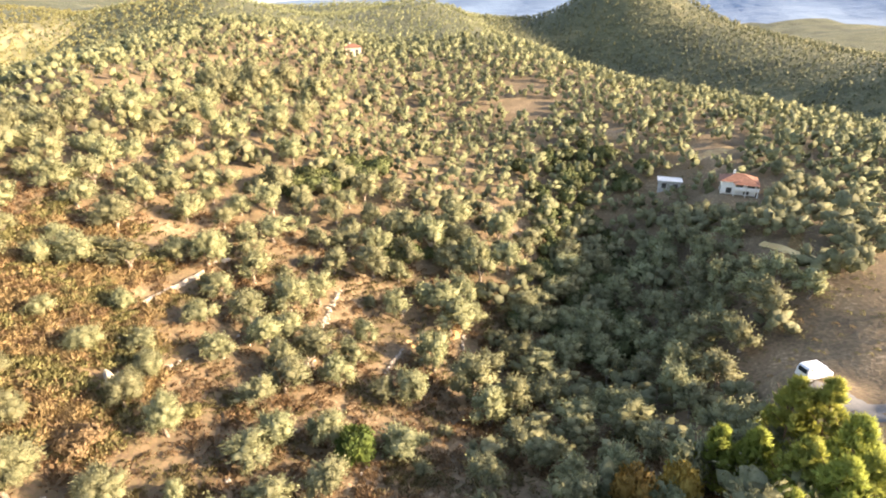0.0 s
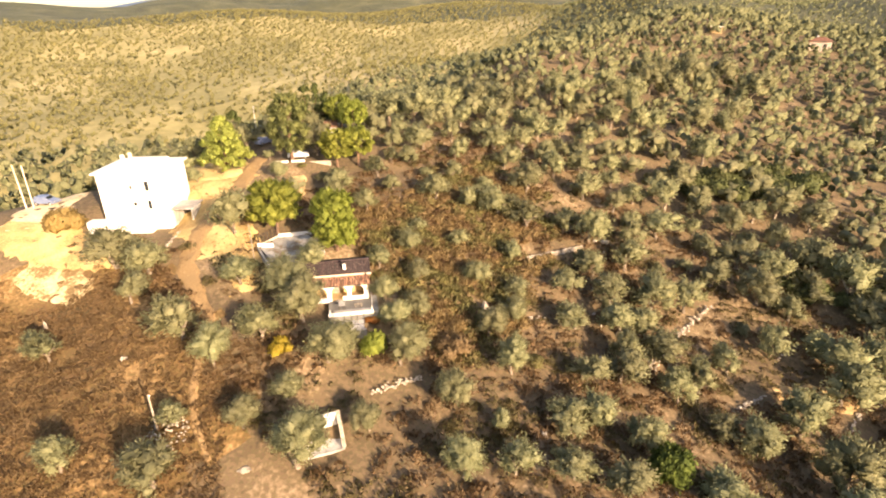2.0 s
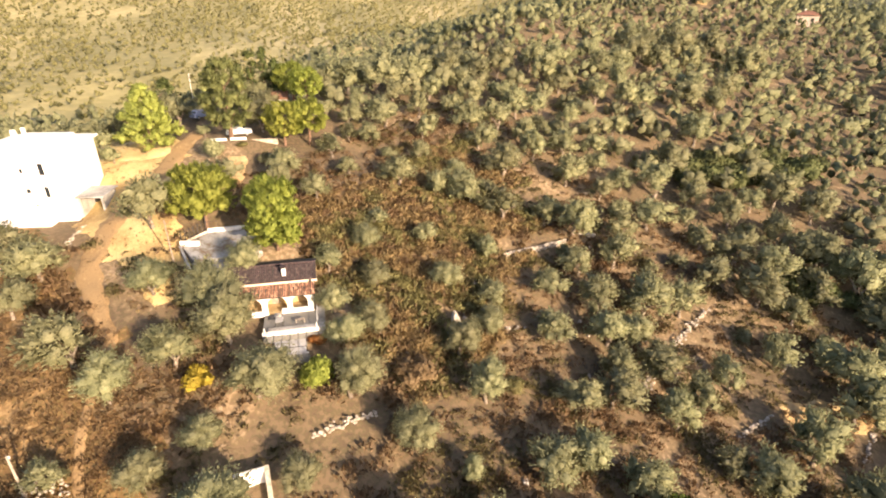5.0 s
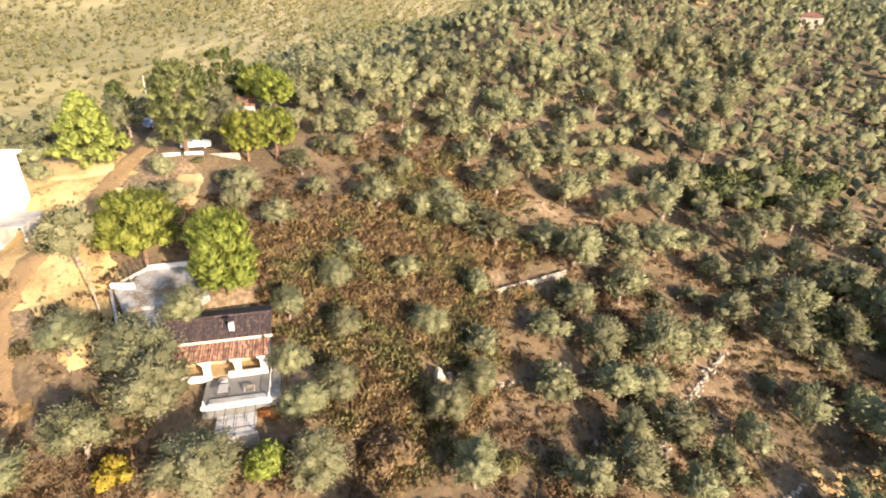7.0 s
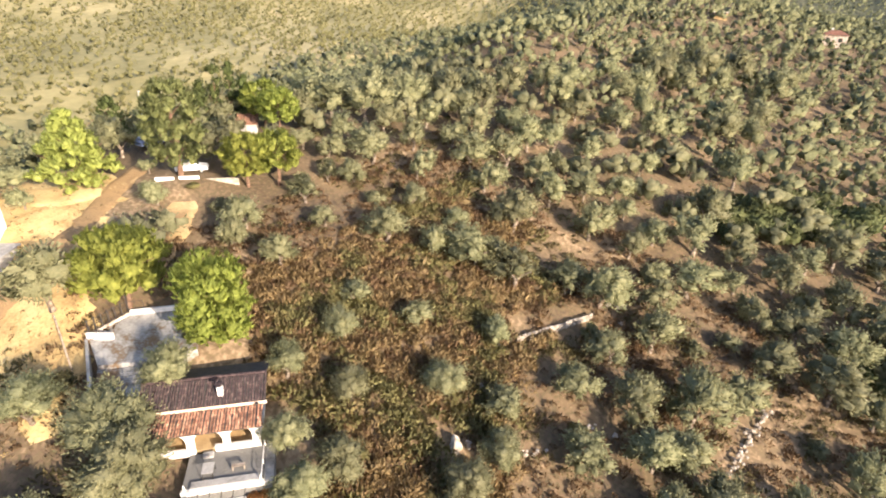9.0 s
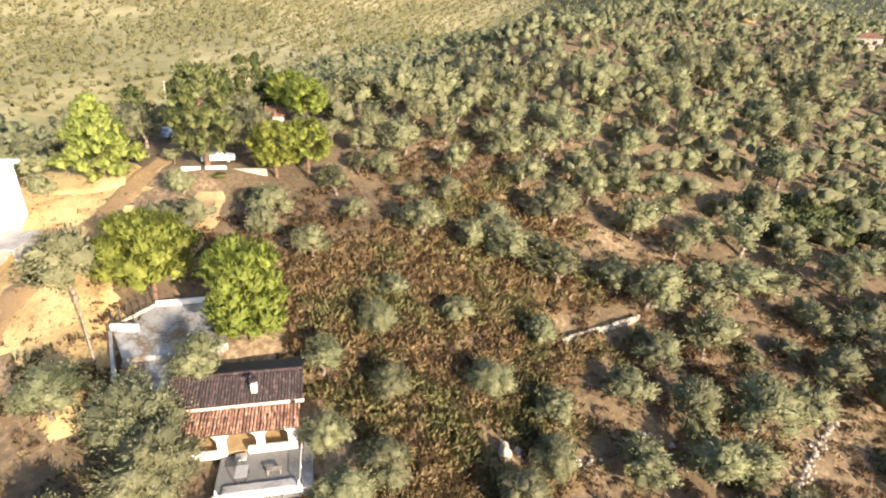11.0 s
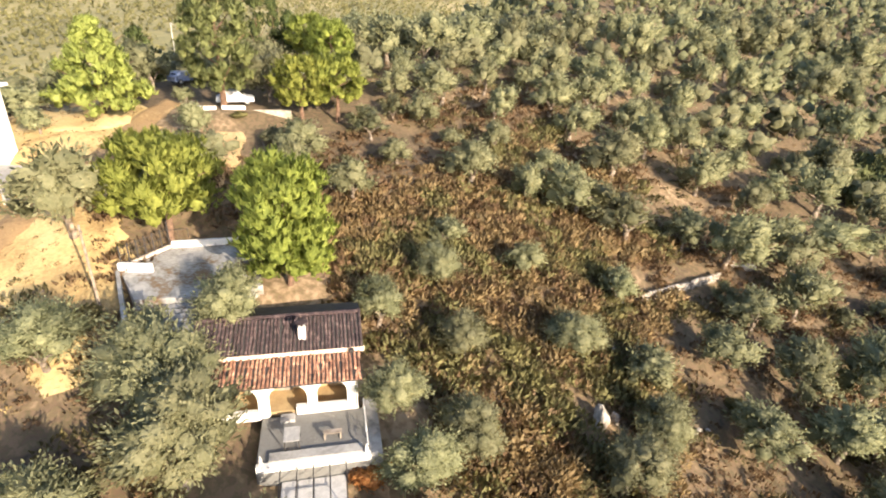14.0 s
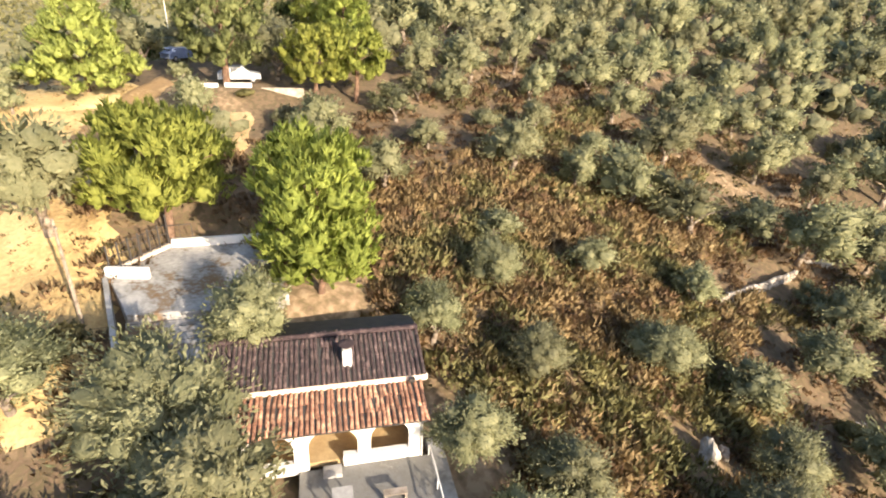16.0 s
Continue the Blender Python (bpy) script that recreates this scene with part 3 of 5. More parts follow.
OLIVES_UPPER = [
    (-87.1, 94.7, 3.5), (-73.6, 96.3, 2.8), (-73.5, 91.7, 2.2), (-68.3, 89.9, 3.0), (-65.1, 95.3, 2.7), (-60.0, 96.3, 2.7), (-55.7, 94.2, 2.7), (-47.9, 93.4, 2.6),
    (-42.2, 95.4, 2.0), (-37.8, 92.6, 2.0), (-35.4, 89.2, 2.4), (-33.2, 96.2, 3.1), (-21.2, 91.9, 3.0), (-14.2, 94.4, 3.6), (-9.1, 94.8, 2.5),
    (-5.1, 91.9, 1.7), (-0.3, 88.7, 3.6), (14.8, 91.7, 3.3), (29.3, 88.4, 3.0), (41.1, 93.7, 2.9), (49.2, 93.7, 2.6),
]
OLIVES_BROW = [
    (-82.3, 109.4, 3.3), (-78.2, 100.2, 2.6), (-71.1, 107.2, 3.1), (-66.0, 103.6, 2.8), (-63.4, 108.0, 2.7), (-58.7, 102.3, 2.4),
    (-58.1, 109.9, 2.3), (-52.7, 100.2, 3.2), (-50.2, 105.6, 2.5), (-46.6, 102.4, 2.3), (-41.0, 101.5, 2.4), (-28.7, 102.4, 2.0), (-24.5, 98.0, 2.8),
    (-23.5, 108.3, 2.9), (-19.5, 100.4, 3.5), (-13.6, 101.3, 2.9), (-9.2, 108.7, 3.6), (-7.5, 101.1, 2.9), (-3.1, 105.4, 4.0), (1.6, 100.3, 3.6), (7.4, 99.2, 3.9),
    (13.7, 103.7, 3.7), (25.0, 99.1, 3.0), (37.3, 102.6, 2.8), (48.5, 108.7, 2.7),
]
OLIVES_RIDGE = [
    (-87.8, 110.0, 3.4), (-79.6, 115.6, 3.5), (-77.2, 125.5, 3.6), (-74.6, 132.2, 3.6), (-71.7, 121.0, 3.4), (-66.9, 122.2, 2.7), (-65.5, 137.7, 3.2), (-59.1, 125.0, 3.0),
    (-58.3, 135.8, 3.0), (-54.2, 129.5, 2.6), (-51.0, 133.3, 2.9), (-49.9, 115.2, 2.5), (-36.9, 128.0, 3.4), (-36.7, 113.3, 2.9), 
    (-21.7, 115.3, 2.3), (-18.7, 119.5, 3.3), (-12.3, 120.0, 3.2), (1.9, 115.1, 4.0), (12.1, 113.2, 3.6), (29.3, 114.9, 2.9),
]
OLIVES_FAR = [
    (-71.1, 167.4, 3.6), (-70.7, 142.4, 3.6), (-69.2, 180.5, 3.6), (-65.6, 193.5, 3.6), (-64.1, 158.8, 3.7), (-62.9, 143.3, 3.2), (-62.1, 181.2, 4.5), (-59.4, 161.7, 3.6),
    (-57.4, 198.7, 3.6), (-55.2, 173.7, 3.6), (-54.7, 187.0, 4.8), (-45.9, 149.9, 3.7), (-45.1, 140.2, 3.6), (-44.7, 198.1, 3.6), (-43.3, 185.4, 4.0), (-41.3, 158.8, 3.6),
    (-39.1, 148.2, 3.5),
]
GROVE = OLIVES_FIELD + OLIVES_HOUSE + OLIVES_SLOPE + OLIVES_LOWER + OLIVES_WALLS + OLIVES_TERRACES + OLIVES_TERRACES_B + OLIVES_UPPER + OLIVES_BROW + OLIVES_RIDGE + OLIVES_FAR
place_tree("olive_tree", NEAR_OLIVES[1], -58.6, 36.3, 1.12, "tall grey-green olive tree overhanging the house roof", "olive tree", "olive grove", 1.02)
PINE_SPOTS = ((-83.0, 59.6), (-81.0, 63.0), (-99.0, 73.0), (-93.5, 72.2), (-89.3, 53.6), (-96.0, 43.6), (-71.0, 38.4), (-60.0, 41.6))
for k, (x, y, r) in enumerate(GROVE):
    if any(math.hypot(x - a, y - b) < 3.4 for a, b in PINE_SPOTS):
        continue
    big = "large spreading" if r > 2.4 else "small" if r < 1.5 else "silvery"
    place_tree("olive_tree", olive_for(k, x, y), x, y, r / 1.74, big + " grey-green olive tree on the dry slope", "olive tree", "olive grove", TREE_RNG.uniform(0.8, 1.2))


# open places where nothing grows, as x, y and radius
CLEAR_YARDS = [(-63.5, 29, 2), (-42, 264, 6), (-20.2, 84, 2), (-20.2, 79, 2), (-20.3, 74, 2), (-20.3, 68, 2), (-42.4, 74.6, 2), (-102.5, 66.5, 4), (-105.5, 70.5, 3), (-86, 43, 6), (-37.3, 21.9, 3), (-90, 37, 6), (-97, 41, 7), (-82, 32, 5), (-71, 31, 3), (-75, 31.5, 4), (-66, 30, 2.5), (-104, 41, 4), (-88, 26, 9), (-95, 20, 8), (-64, 37, 5), (-50, 37, 7), (-80, 52, 4)]
CLEAR_BANKS = [(-88, 55, 5), (-92, 46, 6), (-87, 11, 7), (69, 120, 8), (60, 137, 4), (46, 55, 5), (52, 47, 6), (63, 88, 5), (-60, 12, 14), (-70, 8, 14), (-39, 24, 5), (-40, 52.5, 2), (30, 200, 9), (33, 224, 9), (75, 147, 7), (-47, 275, 5), (-75, 241, 5), (0, 2, 12), (-24, 20, 12), (-104, 14, 9), (-72, 24, 5), (4, 82, 3)]
CLEAR = CLEAR_YARDS + CLEAR_BANKS + [(a, b, 3.5) for a, b in PINE_SPOTS] + [(-82, 55, 4), (-79, 57, 3)]


def free(x, y, r=0.0):
    return all((x - a) ** 2 + (y - b) ** 2 > (c + r) ** 2 for a, b, c in CLEAR)


# olives beyond the grove round the house: the nearest as trees of their own, the far woods as one
taken = [(x, y) for x, y, _ in GROVE]
cells = {}
for p in taken:
    cells.setdefault((int(p[0] // 6), int(p[1] // 6)), []).append(p)


def spaced(x, y, d):
    i, j = int(x // 6), int(y // 6)
    return all((x - a) ** 2 + (y - b) ** 2 > d * d for u in range(i - 1, i + 2) for v in range(j - 1, j + 2) for a, b in cells.get((u, v), ()))


def wood_density(x, y):
    if -76 < x < 4 and 8 < y < 104:
        return 0.05 if (y > 58 or (x > -30 and y > 30)) and not (-64 < x < -34 and y < 74) else 0.0
    if (y < 12 and x > -45) or (x > 42 and y < 0.5 * x + 45) or (x < -60 and y < -0.1 * x - 10):
        return 0.0
    if 4 <= x < 12 and y < 100 or -5 < x < 4 and y < 30:
        return 0.4
    if x > 4 and y < 150:
        return 1.0
    return 0.85


far_trees, mid_trees, near_extra = [], [], []
tries = np.random.default_rng(5)
for x, y, u in zip(tries.uniform(-190, 190, 60000), tries.uniform(-30, 330, 60000), tries.uniform(0, 1, 60000)):
    d = 5.0 if -76 < x < 4 and y < 104 else 4.0 if x > 12 and y < 118 else 4.5 if x > 0 and y < 240 else 4.7 if y < 160 else 4.7
    if u > wood_density(x, y) or not free(x, y, 1.5) or not spaced(x, y, d):
        continue
    cells.setdefault((int(x // 6), int(y // 6)), []).append((x, y))
    r = tries.uniform(1.1, 1.7) if -76 < x < 4 and y < 104 else tries.uniform(2.7, 3.8) if x > 40 and y < 150 else tries.uniform(2.5, 3.6) if x > 12 and y < 118 else tries.uniform(2.2, 3.7)
    (near_extra if len(near_extra) < 95 and -110 < x < 60 and 20 < y < 110 else mid_trees if -112 < x < 84 and y < 128 else far_trees).append((x, y, r))
for k, (x, y, r) in enumerate(near_extra):
    place_tree("olive_tree", olive_for(k * 5, x, y), x, y, r / 1.85, "grey-green olive tree on the terraced hillside", "olive tree", "olive grove", TREE_RNG.uniform(0.9, 1.15))


def wood(name, trees, lobes, per, length, width, material, label, seed, squash=1.0, every=1):
    rng = np.random.default_rng(seed)
    V, Q, T, N, base = [], [], [], [], 0
    zs = ground_at([t[0] for t in trees], [t[1] for t in trees])
    for (x, y, r), z in zip(trees, zs):
        v, q, t, n = olive_crown(rng, lobes, per, r * 1.12, r * rng.uniform(1.35, 1.75) * squash, 0.0, length, width, 0.64, 1.15, every)
        V.append(v + np.array([x, y, z]))
        N.append(n)
        Q.append(q + base)
        T.append(t + base)
        base += len(v)
    ob = new(name, leafy_mesh(name, np.concatenate(V), np.concatenate(Q), np.concatenate(T), material, np.concatenate(N)))
    return tagged(ob, label, "woodland", kind="stuff")


wood("gully_wood", mid_trees, 13, 400, 0.42, 0.16, OLIVE, "grey-green olives crowding the gully and the slopes about it", 22)
wood("olive_wood", far_trees, 6, 60, 0.8, 0.36, FAR_OLIVE, "grey-green olive wood covering the far hillsides", 21)



# ---- pines, cypresses, oaks and bushes ----
def pine(x, y, crown_r, crown_h, z0, label, material=PINE, seed=0, lobes=14, tufts=60, blades=7, shape="round", big=0.36, trunk_r=0.22, name="pine_tree", spray=(0.5, 0.16), base=None):
    """A pine with a bare trunk and a crown of needle tufts; z0 is the height of the crown's foot over the ground."""
    rng = np.random.default_rng(100 + seed)
    t = thing(name, label, "cypress" if shape == "spindle" else "pine", pose(x, y, gz(x, y) if base is None else base))
    V, F, N, count = [], [], [], 0
    cv, cf = ico()
    mid = np.array([0, 0, z0 + crown_h * 0.4])
    for k in range(lobes):
        h = min(0.97, max(0.03, (k + 0.5) / lobes + rng.normal() * 0.05))
        a = k * 2.39996 + rng.normal() * 0.35
        if shape == "cone":
            w = 1.1 * (1 - h) ** 0.75 * rng.uniform(0.65, 1.15)
        elif shape == "spindle":
            w = 0.5 * math.sin(math.pi * (0.1 + 0.82 * h))
        else:
            w = math.sqrt(max(0.02, 1 - (1.75 * h - 0.78) ** 2)) * rng.uniform(0.75, 1.05)
        r = crown_r * (0.55 if shape == "spindle" else big) * rng.uniform(0.8, 1.2) * (1 - 0.45 * h if shape == "cone" else 1)
        c = np.array([math.cos(a) * w * (crown_r - r * 0.7), math.sin(a) * w * (crown_r - r * 0.7), z0 + r * 0.5 + (crown_h - r * 1.2) * h])
        d = unit(rng.normal(size=(tufts, 3)))
        d[:, 2] = np.where(d[:, 2] < -0.25, -d[:, 2], d[:, 2])
        foot = c + d * r * rng.uniform(0.3, 1.12, (tufts, 1)) * np.array([1, 1, 0.9])
        way = unit(d * 0.55 + np.array([0, 0, 0.85]) + rng.normal(size=(tufts, 3)) * 0.18)
        for _ in range(blades):
            up = unit(way + rng.normal(size=(tufts, 3)) * 0.33)
            nor = unit(np.cross(up, rng.normal(size=(tufts, 3))))
            nor = np.where((nor * d).sum(1, keepdims=True) < 0, -nor, nor)
            side = np.cross(up, nor)
            L, W = spray[0] * rng.uniform(0.7, 1.3, (tufts, 1)), spray[1] * rng.uniform(0.7, 1.3, (tufts, 1))
            q = np.stack([foot - side * W * 0.5, foot + side * W * 0.5, foot + up * L], 1)
            V.append(q.reshape(-1, 3))
            N.append(np.repeat(unit(d * 0.7 + way * 0.25 + nor * 0.35), 3, axis=0))
            F.append(count + np.arange(tufts * 3).reshape(-1, 3))
            count += tufts * 3
        g = c + cv * r * 0.48 * rng.uniform(0.85, 1.12, (len(cv), 1)) * np.array([1, 1, 0.9])
        V.append(g)
        N.append(unit(cv + 0.4 * unit(g - mid)))
        F.append(count + cf)
        count += len(cv)
    bm = bmesh.new()
    top = z0 + crown_h * 0.75
    bend = Vector((rng.uniform(-0.3, 0.3), rng.uniform(-0.3, 0.3), z0 * 0.7 + 0.4))
    tube(bm, (0, 0, -0.5), bend, trunk_r * 1.25, trunk_r, 10)
    tube(bm, bend * 0.97, (bend.x * 0.4, bend.y * 0.4, top), trunk_r, trunk_r * 0.25, 8)
    for k in range(7):
        a = k * 2.4
        h = z0 + crown_h * (0.1 + 0.08 * k)
        tube(bm, (bend.x * 0.6, bend.y * 0.6, h), (math.cos(a) * crown_r * 0.75, math.sin(a) * crown_r * 0.75, h + crown_h * 0.22), trunk_r * 0.35, 0.03, 6)
    part("trunk", bm, PINE_BARK, t)
    part("crown", leafy_mesh("crown", np.concatenate(V), [], np.concatenate(F), material, np.concatenate(N)), None, t)
    return t


pine(-71.0, 38.4, 4.6, 6.4, 2.0, "bright green umbrella pine with a broad lobed crown beside the yard", PINE, 1, 46, 54, 8, big=0.27)
pine(-60.0, 41.6, 3.4, 9.0, 0.4, "bright green young pine with a full rounded crown behind the house", PINE, 2, 44, 62, 8, big=0.36, trunk_r=0.18)
pine(-83.0, 59.6, 3.5, 5.6, 1.6, "green stone pine with a rounded crown above a bare trunk", PINE, 3, 60, 24, 6, big=0.23)
pine(-81.0, 63.0, 3.4, 5.6, 1.9, "green stone pine with a rounded crown, one of a pair", PINE, 4, 60, 24, 6, big=0.23)
pine(-99.0, 73.0, 3.6, 5.6, 2.0, "green stone pine with a rounded crown at the grove's edge", PINE, 5, 54, 24, 6, big=0.24)
pine(-93.5, 72.2, 3.5, 5.4, 2.0, "green stone pine with a domed crown at the grove's edge", PINE, 6, 54, 24, 6, big=0.24)
pine(-89.3, 53.6, 4.0, 11.2, 1.5, "tall olive-green pine with a wide ragged crown over the hut", leaf("grey_pine_needles", (0.13, 0.16, 0.062), (0.33, 0.37, 0.145), 0.42, 0.08, 0.25, grain=6.0), 7, 84, 28, 6, big=0.22, trunk_r=0.32)
pine(-96.0, 43.6, 4.9, 9.6, 0.3, "sunlit yellow-green pine of conical shape on the bare bank", YELLOW_PINE, 8, 110, 34, 6, shape="cone", big=0.2, trunk_r=0.2)
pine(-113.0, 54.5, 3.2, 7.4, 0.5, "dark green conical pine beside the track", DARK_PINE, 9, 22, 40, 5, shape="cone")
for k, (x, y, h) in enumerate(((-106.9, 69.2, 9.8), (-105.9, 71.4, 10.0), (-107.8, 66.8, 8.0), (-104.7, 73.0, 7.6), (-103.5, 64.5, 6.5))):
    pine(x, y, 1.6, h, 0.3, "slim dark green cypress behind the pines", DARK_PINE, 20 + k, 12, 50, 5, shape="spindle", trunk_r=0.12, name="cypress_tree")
# the pines below the bend of the road
# brighter than PINE: the sun on these crowns is put into the leaf colour
SUNLIT_PINE = leaf("sunlit_pine_needles", (0.25, 0.28, 0.06), (0.47, 0.49, 0.13), 0.45, 0.08, 0.25, grain=6.0)
for k, (x, y, r, h) in enumerate(((27.2, 41.0, 1.9, 8.0), (25.8, 42.8, 1.8, 5.0), (30.7, 40.5, 2.2, 7.0), (29.3, 40.5, 2.0, 5.5), (35.1, 43.0, 3.2, 11.4), (37.8, 42.1, 2.8, 11.0), (36.1, 36.2, 3.2, 10.0), (31.5, 35.3, 3.0, 9.0), (32.0, 31.9, 3.0, 9.0), (34.5, 32.4, 3.0, 9.0), (27.5, 31.1, 2.6, 7.0))):
    pine(x, y, r, h * 0.9, h * 0.08, "yellow-green pine with upright needle tufts below the road", SUNLIT_PINE, 40 + k, 64, 26, 6, shape="cone", big=0.25, trunk_r=0.16, spray=(0.6, 0.17))


def bush_kind(seed, material, lobes=9, per=130, flat=0.9, size=(0.22, 0.085)):
    rng = np.random.default_rng(300 + seed)
    ls = [(a[0] * 0.55, a[1] * 0.55, 0.45 * flat + 0.35 * abs(a[2]), 0.5 * rng.uniform(0.8, 1.2)) for a in unit(rng.normal(size=(lobes, 3)))]
    v, f, n = foliage(rng, ls, per, size[0], size[1], 0.7, 0.3, 0.8)
    return mesh_of("foliage", v.tolist(), f, material, normals=n.tolist())


def place_bush(name, mesh, x, y, r, label, h=1.0, group=""):
    t = thing(name, label, "bush", pose(x, y, gz(x, y) - 0.1, 0, 0, TREE_RNG.uniform(0, 360)) @ Matrix.Diagonal((r, r, r * h, 1)), group)
    part("foliage", mesh, None, t)
    return t


OAK_KINDS = [bush_kind(s, OAK, 11, 48, size=(0.29, 0.12)) for s in range(3)]
place_bush("evergreen_bush", bush_kind(9, leaf("evergreen_leaves", (0.04, 0.075, 0.018), (0.14, 0.19, 0.045)), 14, 140), -10.4, 47.6, 2.5, "dense dark green evergreen bush on the terraced slope", 1.6)
oak_rng = np.random.default_rng(17)
for k in range(158):
    # holm oaks along the gully and in two thickets on the hill
    # the gully's share is raised so dark crowns stand in for its shade
    if k < 110:
        s = oak_rng.uniform(0, 1)
        x, y = 42 - 18 * s + oak_rng.normal() * 7, 165 - 82 * s + oak_rng.normal() * 6
    else:
        cx, cy, w = ((-27, 124, 7), (-21, 136, 6), (-33, 117, 4), (-4, 108, 6))[k % 4]
        x, y = cx + oak_rng.normal() * w * 0.7, cy + oak_rng.normal() * w * 0.7
    place_bush("holm_oak", OAK_KINDS[k % 3], x, y, oak_rng.uniform(1.7, 3.0), "dark green holm oak in the gully thicket", oak_rng.uniform(1.0, 1.4), "holm oaks")
GREEN_BUSH = [bush_kind(30 + s, SCRUB, 9, 120) for s in range(3)]
GOLD_STRAW = leaf("golden_straw", (0.3, 0.22, 0.08), (0.52, 0.4, 0.16), 0.35)
GOLD_BUSH, STRAW_BUSH, ORANGE_BUSH = bush_kind(40, GOLD, 8, 120), bush_kind(41, STRAW, 9, 150), bush_kind(42, ORANGE, 8, 150)
place_bush("golden_bush", GOLD_BUSH, -49.4, 25.2, 1.5, "golden-yellow bush under the olives by the house", 1.3)
OCHRE_TREE = bush_kind(44, leaf("ochre_leaves", (0.24, 0.15, 0.03), (0.52, 0.35, 0.09), 0.2), 12, 150)
place_bush("ochre_tree", OCHRE_TREE, 18.2, 37.6, 2.4, "ochre-leaved small tree beside the pines", 2.0, "ochre trees")
place_bush("ochre_tree", OCHRE_TREE, 22.5, 37.9, 2.1, "ochre-leaved small tree beside the pines", 2.2, "ochre trees")
place_bush("yellow_green_tree", bush_kind(45, PINE, 10, 150), -42.4, 33.6, 1.7, "yellow-green shrub below the terrace", 1.8)
place_bush("orange_creeper", ORANGE_BUSH, -46.2, 36.6, 1.0, "orange autumn creeper at the corner of the terrace", 0.9)
place_bush("dry_bush", STRAW_BUSH, -37.2, 42.0, 2.5, "bare straw-brown bush on the slope below the house", 0.9)
place_bush("dry_bush", STRAW_BUSH, -33.5, 36.5, 1.7, "bare straw-brown bush on the slope below the house", 0.9)
place_bush("hedge_bush", GREEN_BUSH[0], -85.2, 53.2, 1.0, "low green hedge in front of the white wall", 0.7)
place_bush("dry_bush", bush_kind(46, GOLD_STRAW, 16, 260, size=(0.16, 0.06)), -95.5, 16.0, 2.7, "dry golden bush beside the white building", 1.3)
for k, (x, y, r) in enumerate(((-64.5, 30.0, 1.5), (-66.0, 28.5, 1.2), (-59.0, 29.0, 1.0), (-62.5, 40.5, 1.2), (-56.0, 45.0, 1.2), (-66.5, 44.5, 1.3), (-44.5, 44.5, 1.1), (-38.5, 46.5, 1.1), (-30.0, 50.5, 1.4), (-26.5, 54.5, 1.2), (-33.5, 64.5, 1.2), (-41.5, 60.5, 1.2))):
    place_bush("green_bush", GREEN_BUSH[k % 3], x, y, r, "low green bush among dry scrub", 0.8, "low bushes")


# ---- scrub over the ground ----
GOLD_GRASS = leaf("golden_grass", (0.3, 0.2, 0.07), (0.55, 0.4, 0.17), 0.2, 0.2)


def shoots(rng, r, n):
    """A low rounded shrub of radius r: thin leafy shoots standing out all over its dome."""
    a, lean = rng.uniform(0, 2 * math.pi, n), np.sqrt(rng.uniform(0, 1, n))
    rise = np.sqrt(1 - lean ** 2)
    out = np.stack([np.cos(a) * lean, np.sin(a) * lean, rise], 1)
    way = unit(out * 0.7 + np.array([0, 0, 0.5]) + rng.normal(size=(n, 3)) * 0.3)
    foot = out * np.array([r * 0.85, r * 0.85, r * 0.62]) * rng.uniform(0.75, 1.05, (n, 1))
    L = 0.06 + r * rng.uniform(0.18, 0.36, (n, 1))
    side = unit(np.cross(way, unit(rng.normal(size=(n, 3)))))
    side = np.where((np.cross(side, way) * out).sum(1, keepdims=True) < 0, -side, side)
    W = 0.03 + r * rng.uniform(0.035, 0.085, (n, 1))
    q = np.stack([foot - side * W, foot + side * W, foot + way * L], 1)
    nor = unit(out * 0.8 + np.array([0, 0, 0.1]) + np.cross(side, way) * 0.45)
    return q.reshape(-1, 3), np.repeat(nor, 3, axis=0)


def scrub(name, count, seed, area, size, materials, label, keep, per=16):
    """Low shrubs, too many to count, in one mesh a kind."""
    rng = np.random.default_rng(seed)
    V, S, N = [], [], []
    cx, cy = rng.uniform(area[0], area[1], count), rng.uniform(area[2], area[3], count)
    cz, pick, rad = ground_at(cx, cy), rng.uniform(0, 1, count), size[0] + (size[1] - size[0]) * rng.uniform(0, 1, count) ** 1.7
    for x, y, z, u, r in zip(cx, cy, cz, pick, rad):
        if not keep(x, y, u):
            continue
        n = noise.noise(Vector((x * 0.13, y * 0.13, 3.0)))
        s = 0 if n + rng.normal() * 0.12 > -0.1 else 1
        if rng.uniform() < 0.08:
            s = 2
        v, nrm = shoots(rng, r, per)
        V.append(v + np.array([x, y, z - 0.06]))
        N.append(nrm)
        S.append(np.full(per, s))
    V = np.concatenate(V)
    ob = new(name, leafy_mesh(name, V, [], np.arange(len(V)).reshape(-1, 3), materials, np.concatenate(N), np.concatenate(S)))
    return tagged(ob, label, "scrub", kind="stuff")


# the lines of the stone walls, kept clear of scrub
WALL_SPOTS = [(-38.2, 31), (-37.3, 33.7), (-36.6, 35.6), (-44.5, 71), (-42.6, 76.5), (-41.3, 79.5), (-19.6, 86), (-20.4, 81), (-20.4, 76), (-20.8, 71), (-20.8, 66.5), (-9.4, 69.5), (-8.3, 73), (-7.5, 76), (-38, 30), (-37, 32.5), (-36, 35), (-40, 52.5)]


